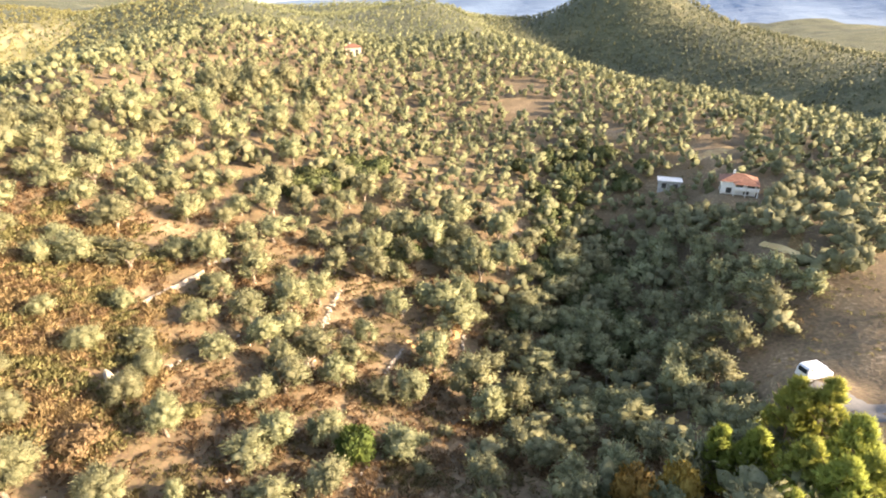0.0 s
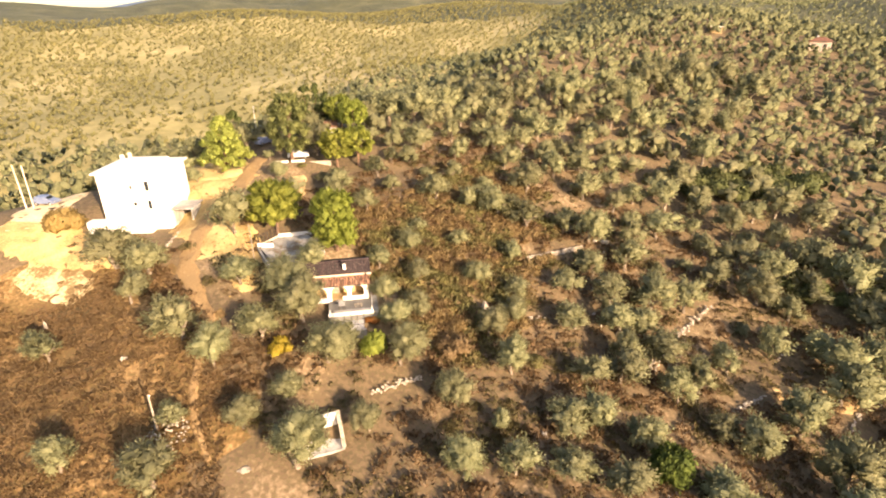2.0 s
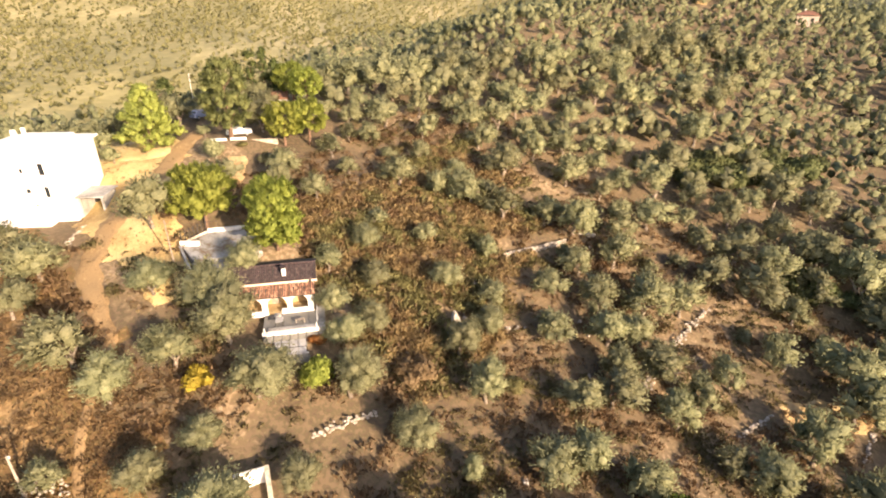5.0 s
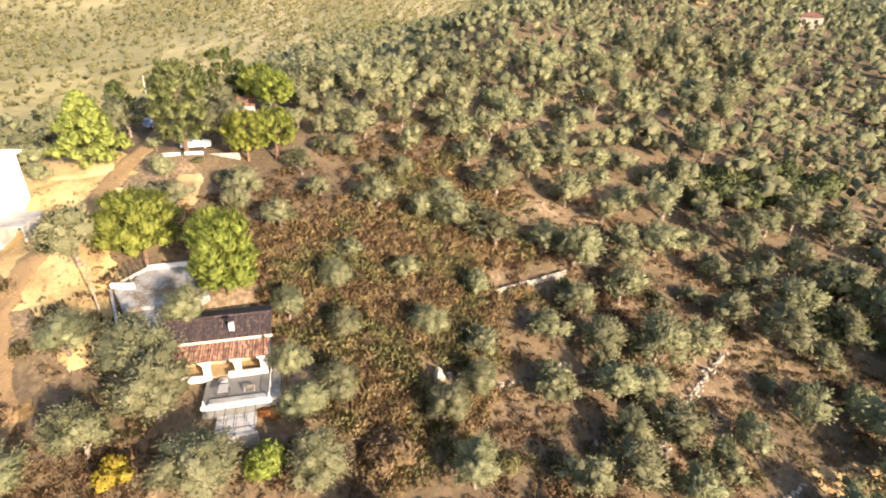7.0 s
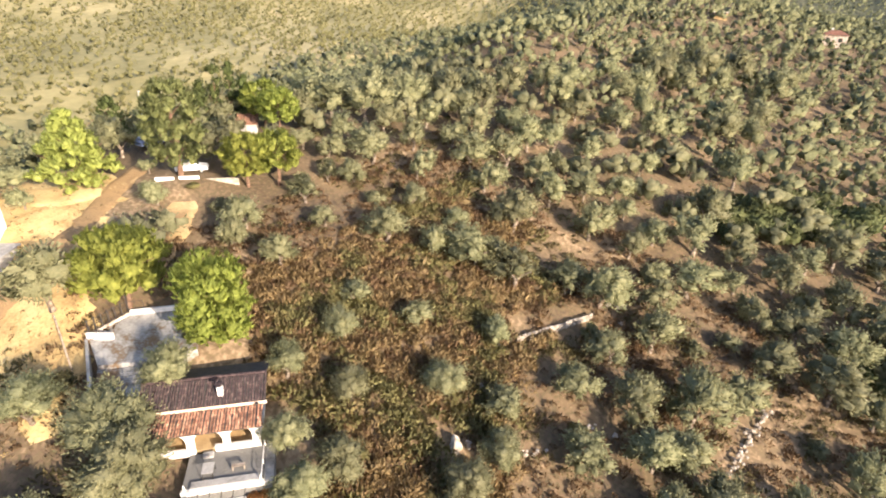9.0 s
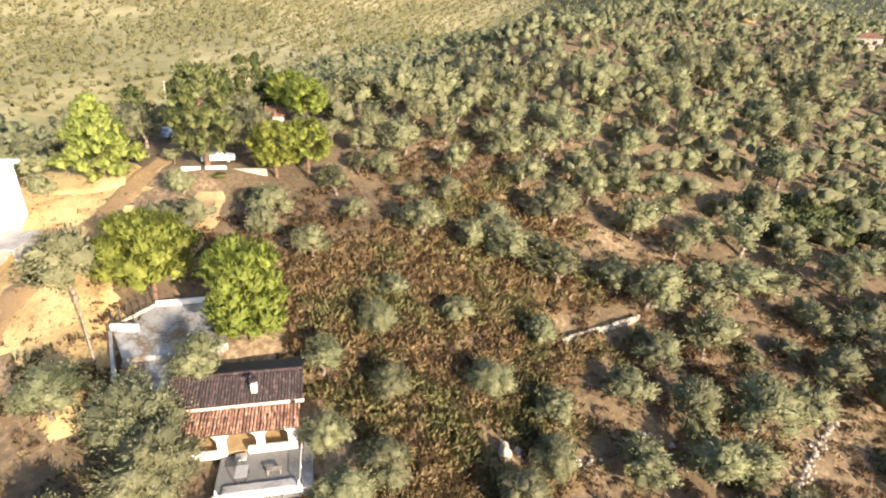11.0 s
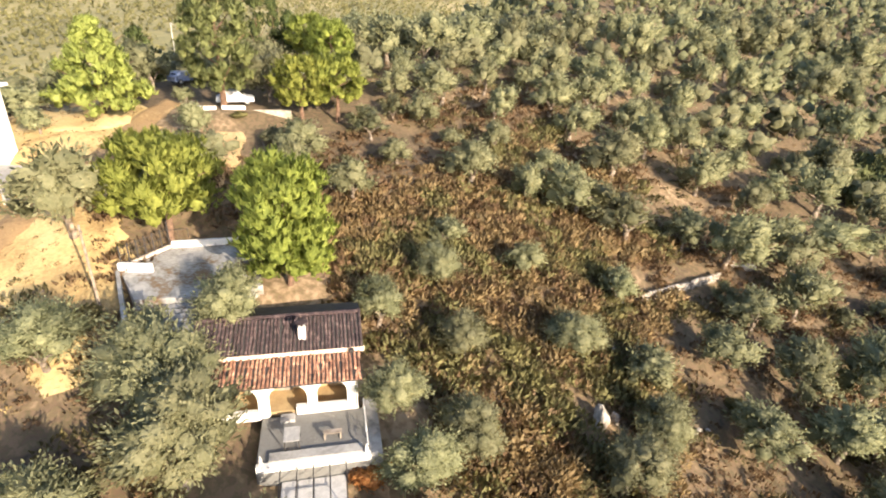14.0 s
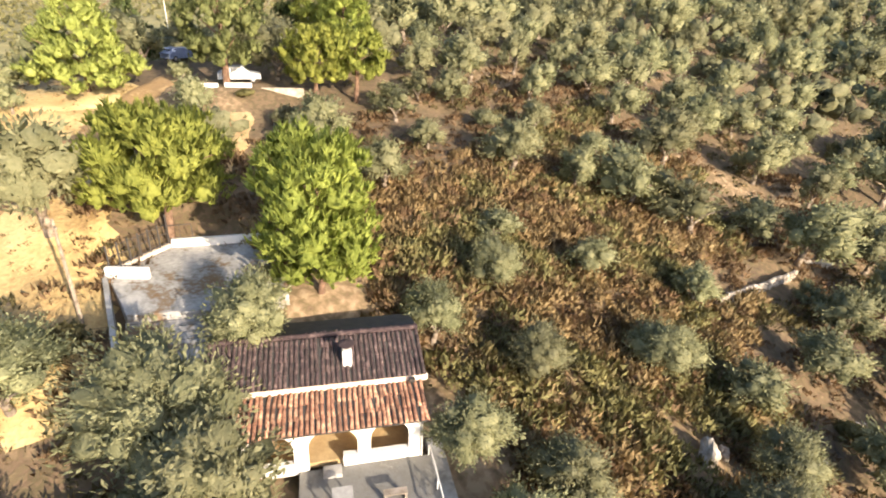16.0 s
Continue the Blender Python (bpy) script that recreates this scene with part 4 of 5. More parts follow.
def heath(x, y, u):
    if not free(x, y, -0.5) and not (-80 < x < -48 and -2 < y < 22) and not (-40 < x < -8 and y < 34):
        return False
    if ((x + 50.5) ** 2 + (y - 36.0) ** 2) < 42 or ((x + 64.5) ** 2 + (y - 37) ** 2) < 22 or ((x + 88) ** 2 + (y - 26) ** 2) < 90:
        return False
    if any((x - a + 0.6) ** 2 + (y - b) ** 2 < 3.4 for a, b in WALL_SPOTS) or (x + 36.9) ** 2 + (y - 21.9) ** 2 < 9:
        return False
    n = noise.noise(Vector((x * 0.07 + 5, y * 0.07, 0.0)))
    dense = 1.5 if (-66 < x < -36 and 42 < y < 86 and x + 0.55 * y < -6) else 0.6
    return u < dense + 0.7 * n


scrub("heath_scrub", 13500, 31, (-78, 30, 18, 100), (0.4, 1.5), [RUST, SCRUB, STRAW], "rust-brown and green heath scrub over the dry slope", heath, 42)
scrub("strip_scrub", 2500, 35, (-68, -34, 40, 88), (0.5, 1.6), [RUST, SCRUB, STRAW], "dense ochre-green and rust heath in a strip up the slope", lambda x, y, u: heath(x, y, u * 0.8) and x + 0.55 * y < -3 + 9 * noise.noise(Vector((x * 0.1, y * 0.1, 1.0))), 84)
scrub("hill_scrub", 4200, 32, (-112, 70, 60, 170), (0.4, 1.0), [SCRUB, RUST, STRAW], "olive-green and brown scrub on the upper hillside", lambda x, y, u: not (-78 < x < 30 and y < 100) and free(x, y) and u < 0.8, 24)
scrub("field_scrub", 17000, 33, (-92, -30, -6, 26), (0.22, 0.7), [RUST, RUST, STRAW], "low russet heath on the open field", lambda x, y, u: ((x + 88) ** 2 + (y - 26) ** 2) > 110 and free(x, y, -13) and (x + 87) ** 2 + (y - 11) ** 2 > 30 and (x + 36.9) ** 2 + (y - 21.9) ** 2 > 9, 14)


scrub("dry_grass_tufts", 2600, 34, (-108, -60, 25, 50), (0.16, 0.42), [STRAW, STRAW, GOLD_GRASS], "straw-coloured grass tufts on the bare bank", lambda x, y, u: abs(y - 30.5 + 0.33 * (x + 68)) < 7.5 and ((x + 88) ** 2 + (y - 26) ** 2) > 75 and ((x + 65) ** 2 + (y - 37) ** 2) > 30, 11)


# ---- far woods ----
def far_wood(name, area, gap, size, lobes, per, length, width, material, label, seed, keep, squash=1.0):
    rng = np.random.default_rng(seed)
    trees = []
    for gx in np.arange(area[0], area[1], gap):
        for gy in np.arange(area[2], area[3], gap):
            x, y = gx + rng.uniform(-0.45, 0.45) * gap, gy + rng.uniform(-0.45, 0.45) * gap
            if keep(x, y, rng.uniform()):
                trees.append((x, y, rng.uniform(*size)))
    return wood(name, trees, lobes, per, length, width, material, label, seed + 1, squash, 2)


def patch(x, y, s):
    return noise.noise(Vector((x * s, y * s, 7.0)))


far_wood("scrub_wood", (-480, -150, -40, 470), 4.7, (1.3, 2.7), 3, 13, 1.05, 0.5, leaf("far_scrub_leaves", (0.2, 0.195, 0.08), (0.36, 0.335, 0.155), 0.5, 0.1, 0.25, grain=1.6), "olive-green scrub trees on the slope across the valley", 51, lambda x, y, u: not (x > -190 and y < 330) and u < 0.82 + 1.0 * patch(x, y, 0.018) + (0.3 if y > 150 else 0), 0.7)
far_wood("hill_wood", (40, 330, 190, 600), 5.0, (2.0, 3.2), 3, 14, 1.2, 0.55, SHADED_HILL_LEAF, "grey-green woods on the hills beyond the spur", 55, lambda x, y, u: (x > 200 or y > 330) and u < 0.92)
far_wood("ridge_wood", (-240, 60, 325, 600), 5.6, (1.7, 2.7), 3, 14, 1.1, 0.5, FAR_OLIVE, "olive-green woods along the far ridge", 57, lambda x, y, u: u < 0.85)


# ---- tracks, bare places and the road ----
drape("dirt_track", [(-97, 52), (-93, 47), (-86, 40), (-79, 30), (-73, 24.6), (-66.5, 22.9), (-60, 21.6), (-56.6, 18.6), (-52.2, 15.4), (-48.4, 13.7), (-43.7, 12.8)], [3.0, 3.4, 3.6, 4.0, 3.2, 2.4, 1.7, 1.3, 1.1, 1.0, 0.7], TRACK, "bare ochre dirt track between dry grass verges", "track", 0.17)
drape("footpath", [(-84, 51), (-79, 48), (-75, 44), (-72, 41)], [3.4, 3.0, 2.2, 1.6], EARTH, "worn earth forecourt leading down to the yard", "path", 0.17)
drape("dry_meadow", [(-60.5, 27.8), (-66, 29.5), (-71, 31), (-80, 32.5), (-90, 37), (-97, 41), (-106, 42)], [2.5, 6, 9, 13, 15, 15, 8], DRY_GRASS, "sunlit straw-yellow dry grass above the house", "grass", 0.1)
drape("bare_bank", [(-99, 37), (-95, 41), (-93, 45)], [5, 8, 5], BANK, "sunlit pale bare bank beside the pine", "bare ground", 0.18)
drape("sand_patch", [(-92, 9), (-87, 11.5), (-80, 13)], [6, 9, 5], MOTTLED, "pale bare sandy patch in the field", "bare ground")
drape("straw_verge", [(-103, 8), (-97, 12), (-90, 15.5), (-82, 19)], [7, 10, 9, 4], DRY_GRASS, "trampled straw-coloured grass before the white building", "grass", 0.09)
drape("gravel_yard", [(-100, 12), (-106, 16), (-110, 22)], [9, 10, 6], SAND, "pale gravel parking place by the white building", "bare ground")
drape("bare_terrace", [(24, 190), (28, 197), (32, 205)], [14, 17, 11], GROUND, "bare brown ploughed terrace between olives", "bare ground")
drape("bare_terrace", [(26, 217), (33, 224), (38, 231)], [18, 20, 13], GROUND, "bare brown terrace below the ridge", "bare ground")
drape("bare_terrace", [(70, 147), (76, 148), (82, 150)], [4, 5, 3], EARTH, "bare pale earth terrace above the red-roofed house", "bare ground")
drape("grass_terrace", [(-6, 78), (0, 84), (4, 90)], [4, 6, 4], EARTH, "dry straw-coloured grass terrace above the gully", "bare ground")
drape("road", [(66, 42), (57, 45), (49, 49.5), (45.5, 54)], [5, 5, 5, 3], ASPHALT, "grey road curving round the hillside into the shade", "road", 0.08)
drape("side_track", [(58, 83), (63, 88), (70, 98), (74, 110)], [2.0, 2.4, 2.4, 2.0], RUSSET, "brown dirt track curving below the red-roofed house", "track", 0.12)
drape("earth_cutting", [(61.5, 95), (63.2, 88), (65.6, 82)], [1.4, 1.8, 1.4], BANK, "pale cut bank beside the track", "bare ground", 0.3)


# ---- dry-stone walls ----
def stone_mesh(seed):
    rng = np.random.default_rng(500 + seed)
    bm = bmesh.new()
    bmesh.ops.create_icosphere(bm, subdivisions=1, radius=0.5)
    for v in bm.verts:
        v.co = Vector((v.co.x, v.co.y, v.co.z)) * rng.uniform(0.8, 1.15)
        v.co.x, v.co.y, v.co.z = (max(-0.42, min(0.42, c)) for c in v.co)
    me = bpy.data.meshes.new("stone")
    bm.to_mesh(me)
    bm.free()
    me.materials.append(STONE)
    return me


STONES = [stone_mesh(s) for s in range(6)]
wall_rng = np.random.default_rng(71)


def stone_wall(line, height, label, size=0.42, loose=0.12, thick=0.5):
    t = thing("stone_wall", label, "stone wall", pose(line[0][0], line[0][1], gz(*line[0])))
    inv = t.matrix_basis.inverted()
    for k in range(len(line) - 1):
        a, b = Vector(line[k]), Vector(line[k + 1])
        n = max(1, int((b - a).length / (size * 0.95)))
        yaw = math.degrees(math.atan2(b.y - a.y, b.x - a.x))
        for j in range(n):
            p = a.lerp(b, (j + 0.5) / n)
            z = gz(p.x, p.y) - 0.1
            courses = max(1, int(height * wall_rng.uniform(0.95 - 1.6 * loose, 1.0 + loose) / (size * 0.6)))
            for c in range(courses):
                ox, oy = wall_rng.normal() * loose, wall_rng.normal() * loose
                s = size * wall_rng.uniform(0.8, 1.25)
                m = pose(p.x + ox, p.y + oy, z + (c + 0.5) * size * 0.6, wall_rng.uniform(-14, 14), wall_rng.uniform(-14, 14), yaw + wall_rng.uniform(-25, 25)) @ Matrix.Diagonal((s * 1.2, s * thick * 2.0, s * 0.78, 1))
                part("stone", STONES[int(wall_rng.integers(6))], None, t, m=inv @ m)
    return t


stone_wall([(-44.2, 68.6), (-42.4, 74.6), (-40.4, 80.7)], 1.1, "low pale limestone wall retaining an olive terrace", 0.4, 0.03)
stone_wall([(-19.4, 87.2), (-20.0, 81.2), (-20.2, 77.1), (-20.4, 71.2), (-20.2, 64.9)], 1.0, "broken dry-stone wall running down the slope", loose=0.3)
stone_wall([(-9.4, 68.0), (-8.4, 72.0), (-7.2, 76.0)], 0.7, "short dry-stone wall between olive terraces")
stone_wall([(-38.5, 29.8), (-37.6, 33.0), (-36.6, 36.0)], 0.8, "tumbled stone wall in dry grass below the house", 0.34, 0.16)
stone_wall([(-9.4, 45.0), (-8.6, 47.5)], 0.5, "short tumbled stone wall on the slope", loose=0.2)
stone_wall([(3.1, 78.6), (3.7, 84.7)], 0.5, "thin pale stone wall on the edge of the gully")
stone_wall([(-7.9, 84.4), (-7.3, 88.2)], 0.5, "short tumbled stone wall between olives", loose=0.2)
stone_wall([(-33.7, 65.0), (-32.8, 67.7)], 0.5, "tumbled stones of a low terrace wall", loose=0.2)
stone_wall([(-46.0, 65.2), (-44.6, 64.7)], 0.5, "scattered pale blocks below the terrace wall", loose=0.3)
stone_wall([(-36.0, 57.6), (-34.6, 60.4)], 0.45, "tumbled stones of an old terrace wall", loose=0.25)
stone_wall([(57.5, 119.0), (60.5, 120.0)], 0.6, "pale stone retaining wall by the track")
stone_wall([(-46.4, 64.0), (-44.6, 66.4)], 0.4, "scattered limestone blocks among scrub", loose=0.4)


def rock(x, y, sx, sy, sz, seed, label, tilt=0, parts=1, name="boulder"):
    rng = np.random.default_rng(600 + seed)
    bm = bmesh.new()
    bmesh.ops.create_icosphere(bm, subdivisions=3, radius=1)
    o = Vector(rng.uniform(-50, 50, 3))
    for v in bm.verts:
        d = 0.75 + 0.5 * noise.noise(v.co * 1.1 + o) + 0.18 * noise.noise(v.co * 3.1 + o)
        v.co = Vector((v.co.x * sx, v.co.y * sy, v.co.z * sz)) * d
    ob = part(name, bm, STONE, None, m=pose(x, y, gz(x, y) + sz * 0.35, tilt, 0, rng.uniform(0, 360)))
    return tagged(ob, label, "rock")


rock(-40.1, 52.4, 0.85, 0.6, 1.2, 1, "tall pale limestone boulder standing in brown scrub", 8)
rock(-39.6, 53.6, 0.45, 0.4, 0.7, 2, "smaller grey rock beside the tall boulder")
for k, (x, y, s) in enumerate(((-38.8, 86.0, 0.9), (-40.0, 84.6, 0.6), (-37.6, 83.6, 0.5), (-43.0, 60.0, 0.45), (-25.5, 60.4, 0.4), (-30.8, 68.0, 0.45), (-29.0, 67.0, 0.35), (-22.6, 41.4, 0.5), (-21.6, 72.0, 0.5), (-13.6, 66.0, 0.4), (3.4, 84.0, 0.5), (-6.0, 66.0, 0.45), (-30.0, 80.0, 0.5), (-47.0, 66.5, 0.4), (-62.7, 12.0, 0.5))):
    rock(x, y, s, s * 0.8, s * 0.75, 10 + k, "pale limestone rock lying in dry grass")


# ---- the tiled house with its arched porch ----
HOUSE = pose(-49.19, 38.94, 5.24, 0, 0, 52.8)
house = thing("tiled_house", "low whitewashed house with a tiled roof and arched porch", "house", HOUSE)
U0, U1 = -9.4, -0.35  # ends of the walls along the front
PV0, PV1 = 0.35, 0.62  # front and back of the porch wall


def arch_wall():
    """The porch front: pillars, low parapets and arch heads over the openings."""
    bm = bmesh.new()
    holes = [(-9.0, -8.0, 0.42), (-7.75, -5.75, 0.42), (-5.16, -3.08, 0.0), (-2.53, -0.85, 0.5)]
    edge = U0
    for a, b, sill in holes:
        box(bm, edge, a, PV0, PV1, -0.2, 2.3)
        if sill:
            box(bm, a, b, PV0, PV1, -0.2, sill)
        n, r = 14, (b - a) / 2
        spring = 2.12 - min(r, 0.95)
        rise = 2.12 - spring
        pts = [(a + r - r * math.cos(math.pi * k / n), spring + rise * math.sin(math.pi * k / n) ** 0.8) for k in range(n + 1)]
        for (xa, za), (xb, zb) in zip(pts, pts[1:]):
            vs = [bm.verts.new((x, v, z)) for v in (PV0, PV1) for x, z in ((xa, za), (xb, zb), (xb, 2.3), (xa, 2.3))]
            for q in ((0, 1, 2, 3), (7, 6, 5, 4), (0, 4, 5, 1), (3, 2, 6, 7)):
                bm.faces.new([vs[i] for i in q])
        edge = b
    box(bm, edge, U1, PV0, PV1, -0.2, 2.3)
    bmesh.ops.recalc_face_normals(bm, faces=bm.faces)
    return bm


part("porch_front", arch_wall(), WHITE, house, "whitewashed wall with rounded arches")
part("porch_parapet", boxes((-3.72, -3.08, PV0 - 0.02, PV1 + 0.02, -0.2, 0.55)), WHITE, house)
part("porch_step", boxes((-4.6, -3.8, -0.25, 0.33, -0.1, 0.16)), CONCRETE, house, "grey concrete step")
part("porch_floor", boxes((U0, U1, PV1, 2.5, -0.2, 0.1)), OCHRE, house)
part("porch_side_wall", boxes((U1 - 0.25, U1, PV1, 2.5, -0.2, 2.4)), WHITE, house)
part("porch_side_wall", boxes((U0, U0 + 0.25, PV1, 2.5, -0.2, 2.4)), WHITE, house)
part("back_wall", boxes((U0, U1, 2.5, 2.8, -0.6, 2.75)), OCHRE, house, "ochre plaster wall inside the porch")
part("side_wall", boxes((U1 - 0.3, U1, 2.8, 6.6, -0.6, 2.75)), WHITE, house)
part("side_wall", boxes((U0, U0 + 0.3, 2.8, 6.6, -0.6, 2.75)), WHITE, house)
part("rear_wall", boxes((U0, U1, 6.6, 6.9, -0.6, 2.75)), WHITE, house)
door = part("porch_door", boxes((-4.9, -4.0, 2.44, 2.5, 0.1, 2.05)), WOOD, house, "brown wooden door")
part("door_handle", boxes((-4.15, -4.05, 2.4, 2.44, 1.0, 1.05), bevel=0.01), IRON, door)
win = part("window", boxes((-1.95, -0.95, 2.44, 2.5, 0.95, 1.95)), WHITE, house)
part("pane", boxes((-1.88, -1.02, 2.42, 2.44, 1.02, 1.88), bevel=0.005), GLASS, win)
part("fascia", boxes((U0 - 0.2, 0.3, 2.18, 2.36, 2.66, 2.98), bevel=0.03), CREAM, house, "cream plaster band under the upper eave")


def gable():
    bm = bmesh.new()
    for u in (U0, U1 - 0.3):
        vs = [bm.verts.new((u + d, v, z)) for d in (0, 0.3) for v, z in ((2.5, 2.7), (6.9, 2.7), (4.7, 3.62))]
        for q in ((0, 1, 2), (5, 4, 3), (0, 3, 4, 1), (1, 4, 5, 2), (2, 5, 3, 0)):
            bm.faces.new([vs[i] for i in q])
    return bm


part("gable_wall", gable(), WHITE, house)


def tile_mesh(length, radius, material):
    """One half-round clay tile with thickness, lying along y and rising with it."""
    bm = bmesh.new()
    n, rings = 6, []
    for y, r, z in ((0, radius, 0.014), (length, radius * 0.92, 0.0)):
        for rr in (r, r - 0.018):
            rings.append([bm.verts.new((-rr * math.cos(math.pi * k / n), y, z + rr * 0.8 * math.sin(math.pi * k / n))) for k in range(n + 1)])
    f0, b0, f1, b1 = rings
    for k in range(n):
        bm.faces.new((f0[k], f1[k], f1[k + 1], f0[k + 1]))
        bm.faces.new((b0[k + 1], b1[k + 1], b1[k], b0[k]))
        bm.faces.new((f0[k + 1], b0[k + 1], b0[k], f0[k]))
    for f in bm.faces:
        f.smooth = True
    me = bpy.data.meshes.new("roof_tile")
    bm.to_mesh(me)
    bm.free()
    me.materials.append(material)
    return me


tile_rng = np.random.default_rng(9)


def tiled_slope(name, parent, u0, u1, v0, z0, v1, z1, mesh, under, label, singles=True, pitch=0.225, course=0.8):
    """A roof slab with rows of tiles running up it, each a piece of its own."""
    run, angle = math.hypot(v1 - v0, z1 - z0), math.degrees(math.atan2(z1 - z0, v1 - v0))
    slab = part(name, boxes((u0, u1, 0, run, -0.12, 0.0)), under, parent, label, pose(0, v0, z0, angle))
    cols, rows = int((u1 - u0) / pitch), max(1, math.ceil(run / course))
    joined = bmesh.new()
    for i in range(cols):
        wob = tile_rng.normal() * 0.012
        for j in range(rows):
            m = pose(u0 + (i + 0.5) * (u1 - u0) / cols + wob, j * run / rows - 0.05 + tile_rng.normal() * 0.012, 0.015 + tile_rng.normal() * 0.006, tile_rng.normal() * 1.2, 0, tile_rng.normal() * 2)
            if singles:
                part("roof_tile", mesh, None, slab, m=m)
            else:
                k = len(joined.verts)
                joined.from_mesh(mesh)
                joined.verts.ensure_lookup_table()
                bmesh.ops.transform(joined, matrix=m, verts=joined.verts[k:])
    if singles:
        joined.free()
    else:
        tagged(part("roof_tiles", joined, mesh.materials[0], slab), kind="stuff")
    return slab


TILE_MESH, OLD_TILE_MESH = tile_mesh(0.92, 0.08, TILE), tile_mesh(0.92, 0.08, OLD_TILE)
# DARK slabs put the shade in the channels between tiles into colour
tiled_slope("porch_roof", house, -9.6, 0.0, 0.0, 2.33, 2.24, 2.72, TILE_MESH, DARK, "red-brown clay-tiled porch roof")
tiled_slope("main_roof", house, -9.5, 0.22, 2.2, 3.02, 4.75, 3.86, OLD_TILE_MESH, DARK, "dark lichened clay-tiled roof")
tiled_slope("rear_roof", house, -9.5, 0.22, 7.2, 3.02, 4.75, 3.86, OLD_TILE_MESH, DARK, "dark lichened clay-tiled roof", singles=False)
part("ridge_tile", tubes(((-9.5, 4.75, 3.9), (0.22, 4.75, 3.9), 0.13, 0.13), sides=10), OLD_TILE, house)
chimney = part("chimney", boxes((-3.5, -3.08, 2.95, 3.4, 3.0, 4.12), bevel=0.03), WHITE, house, "white chimney with a dark cap")
cap = tubes(((-3.29, 3.17, 4.38), (-3.29, 3.17, 4.43), 0.37, 0.35), ((-3.29, 3.17, 4.43), (-3.29, 3.17, 4.52), 0.34, 0.08), ((-3.29, 3.17, 4.1), (-3.29, 3.17, 4.4), 0.06, 0.06), sides=20)
part("chimney_cap", cap, OLD_TILE, chimney, "round dark grey cowl")
lamp = part("floodlight", boxes((-0.62, -0.34, 1.9, 2.12, 2.82, 3.02), bevel=0.03), IRON, house, "dark metal floodlight")
part("bracket", tubes(((-0.48, 2.2, 2.8), (-0.48, 2.02, 2.9), 0.025, 0.025)), IRON, lamp)
part("gutter_pipe", tubes(((-0.28, 0.33, 2.2), (-0.28, 0.33, 0.0), 0.04, 0.04)), WHITE, house)

# ---- the terrace in front of the house ----
terrace = thing("terrace", "grey concrete terrace with white edging before the porch", "terrace", HOUSE)
part("deck", boxes((-5.6, 0.12, -3.38, 0.34, -2.6, -0.02)), SHADED_DECK, terrace)
part("edging", boxes((-5.6, 0.2, -3.42, -3.1, -0.3, 0.1)), WHITE, terrace, "white-painted terrace edge")
part("ledge", boxes((-5.0, -0.2, -3.1, -2.5, -0.02, 0.14)), CONCRETE, terrace)
part("side_ledge", boxes((0.12, 0.85, -3.2, 1.4, -2.6, -0.16)), CONCRETE, terrace)
part("handrail", tubes(((0.05, 0.3, 0.72), (0.05, -3.2, 0.62), 0.035, 0.035), ((0.05, 0.3, -0.1), (0.05, 0.3, 0.72), 0.03, 0.03), ((0.05, -1.6, -0.1), (0.05, -1.6, 0.67), 0.03, 0.03)), WHITE, terrace, "white tubular handrail")
for u in (-0.02, -5.35):
    fin = bmesh.new()
    box(fin, u - 0.11, u + 0.11, -3.3, -3.08, 0.08, 0.2, bevel=0.02)
    tube(fin, (u, -3.19, 0.2), (u, -3.19, 0.36), 0.05, 0.1, 10)
    tube(fin, (u, -3.19, 0.36), (u, -3.19, 0.5), 0.1, 0.05, 10)
    tube(fin, (u, -3.19, 0.5), (u, -3.19, 0.66), 0.06, 0.02, 10)
    part("finial", fin, WHITE, terrace, "white urn-shaped finial")
# on the lower terrace, the slabs' grey holds the partial shade falling there
PAVING = noise_colour("pale_paving", [(0.3, (0.36, 0.35, 0.34)), (0.7, (0.58, 0.57, 0.55))], scale=1.2, fine=8, bump=0.2, vary=0.1)
lower = thing("lower_terrace", "white-paved lower terrace under a bare iron pergola", "terrace", HOUSE)
for k in range(4):
    part("paving_slab", boxes((-4.4 + 0.82 * k, -3.62 + 0.82 * k, -5.9, -3.45, -1.5, -1.0), bevel=0.03), PAVING, lower)
part("retaining_wall", boxes((-5.4, -0.9, -6.2, -5.92, -4.2, -0.9)), CONCRETE, lower)
for k in range(5):
    part("pergola_bar", tubes(((-4.4 + 0.82 * k, -3.45, -0.1), (-4.4 + 0.82 * k, -5.9, -0.25), 0.03, 0.03)), IRON, lower)
part("pergola_beam", tubes(((-5.3, -5.9, -0.25), (-1.0, -5.9, -0.25), 0.035, 0.035)), IRON, lower)
for u in (-5.2, -1.1):
    part("pergola_post", tubes(((u, -5.9, -1.1), (u, -5.9, -0.25), 0.035, 0.035)), IRON, lower)

table = thing("garden_table", "pale grey square garden table on the terrace", "table", HOUSE @ pose(-3.85, -1.9, -0.02))
part("tabletop", boxes((-0.42, 0.42, -0.55, 0.55, 0.68, 0.73)), CONCRETE, table)
for a in (-0.36, 0.36):
    for b in (-0.48, 0.48):
        part("leg", boxes((a - 0.03, a + 0.03, b - 0.03, b + 0.03, 0, 0.68), bevel=0.005), IRON, table)
bench = thing("garden_bench", "small brown wooden bench on the terrace", "bench", HOUSE @ pose(-1.75, -1.75, -0.02))
part("seat", boxes((-0.5, 0.5, -0.18, 0.18, 0.4, 0.45)), WOOD, bench)
for a in (-0.42, 0.42):
    part("leg", boxes((a - 0.04, a + 0.04, -0.15, 0.15, 0, 0.4), bevel=0.005), WOOD, bench)

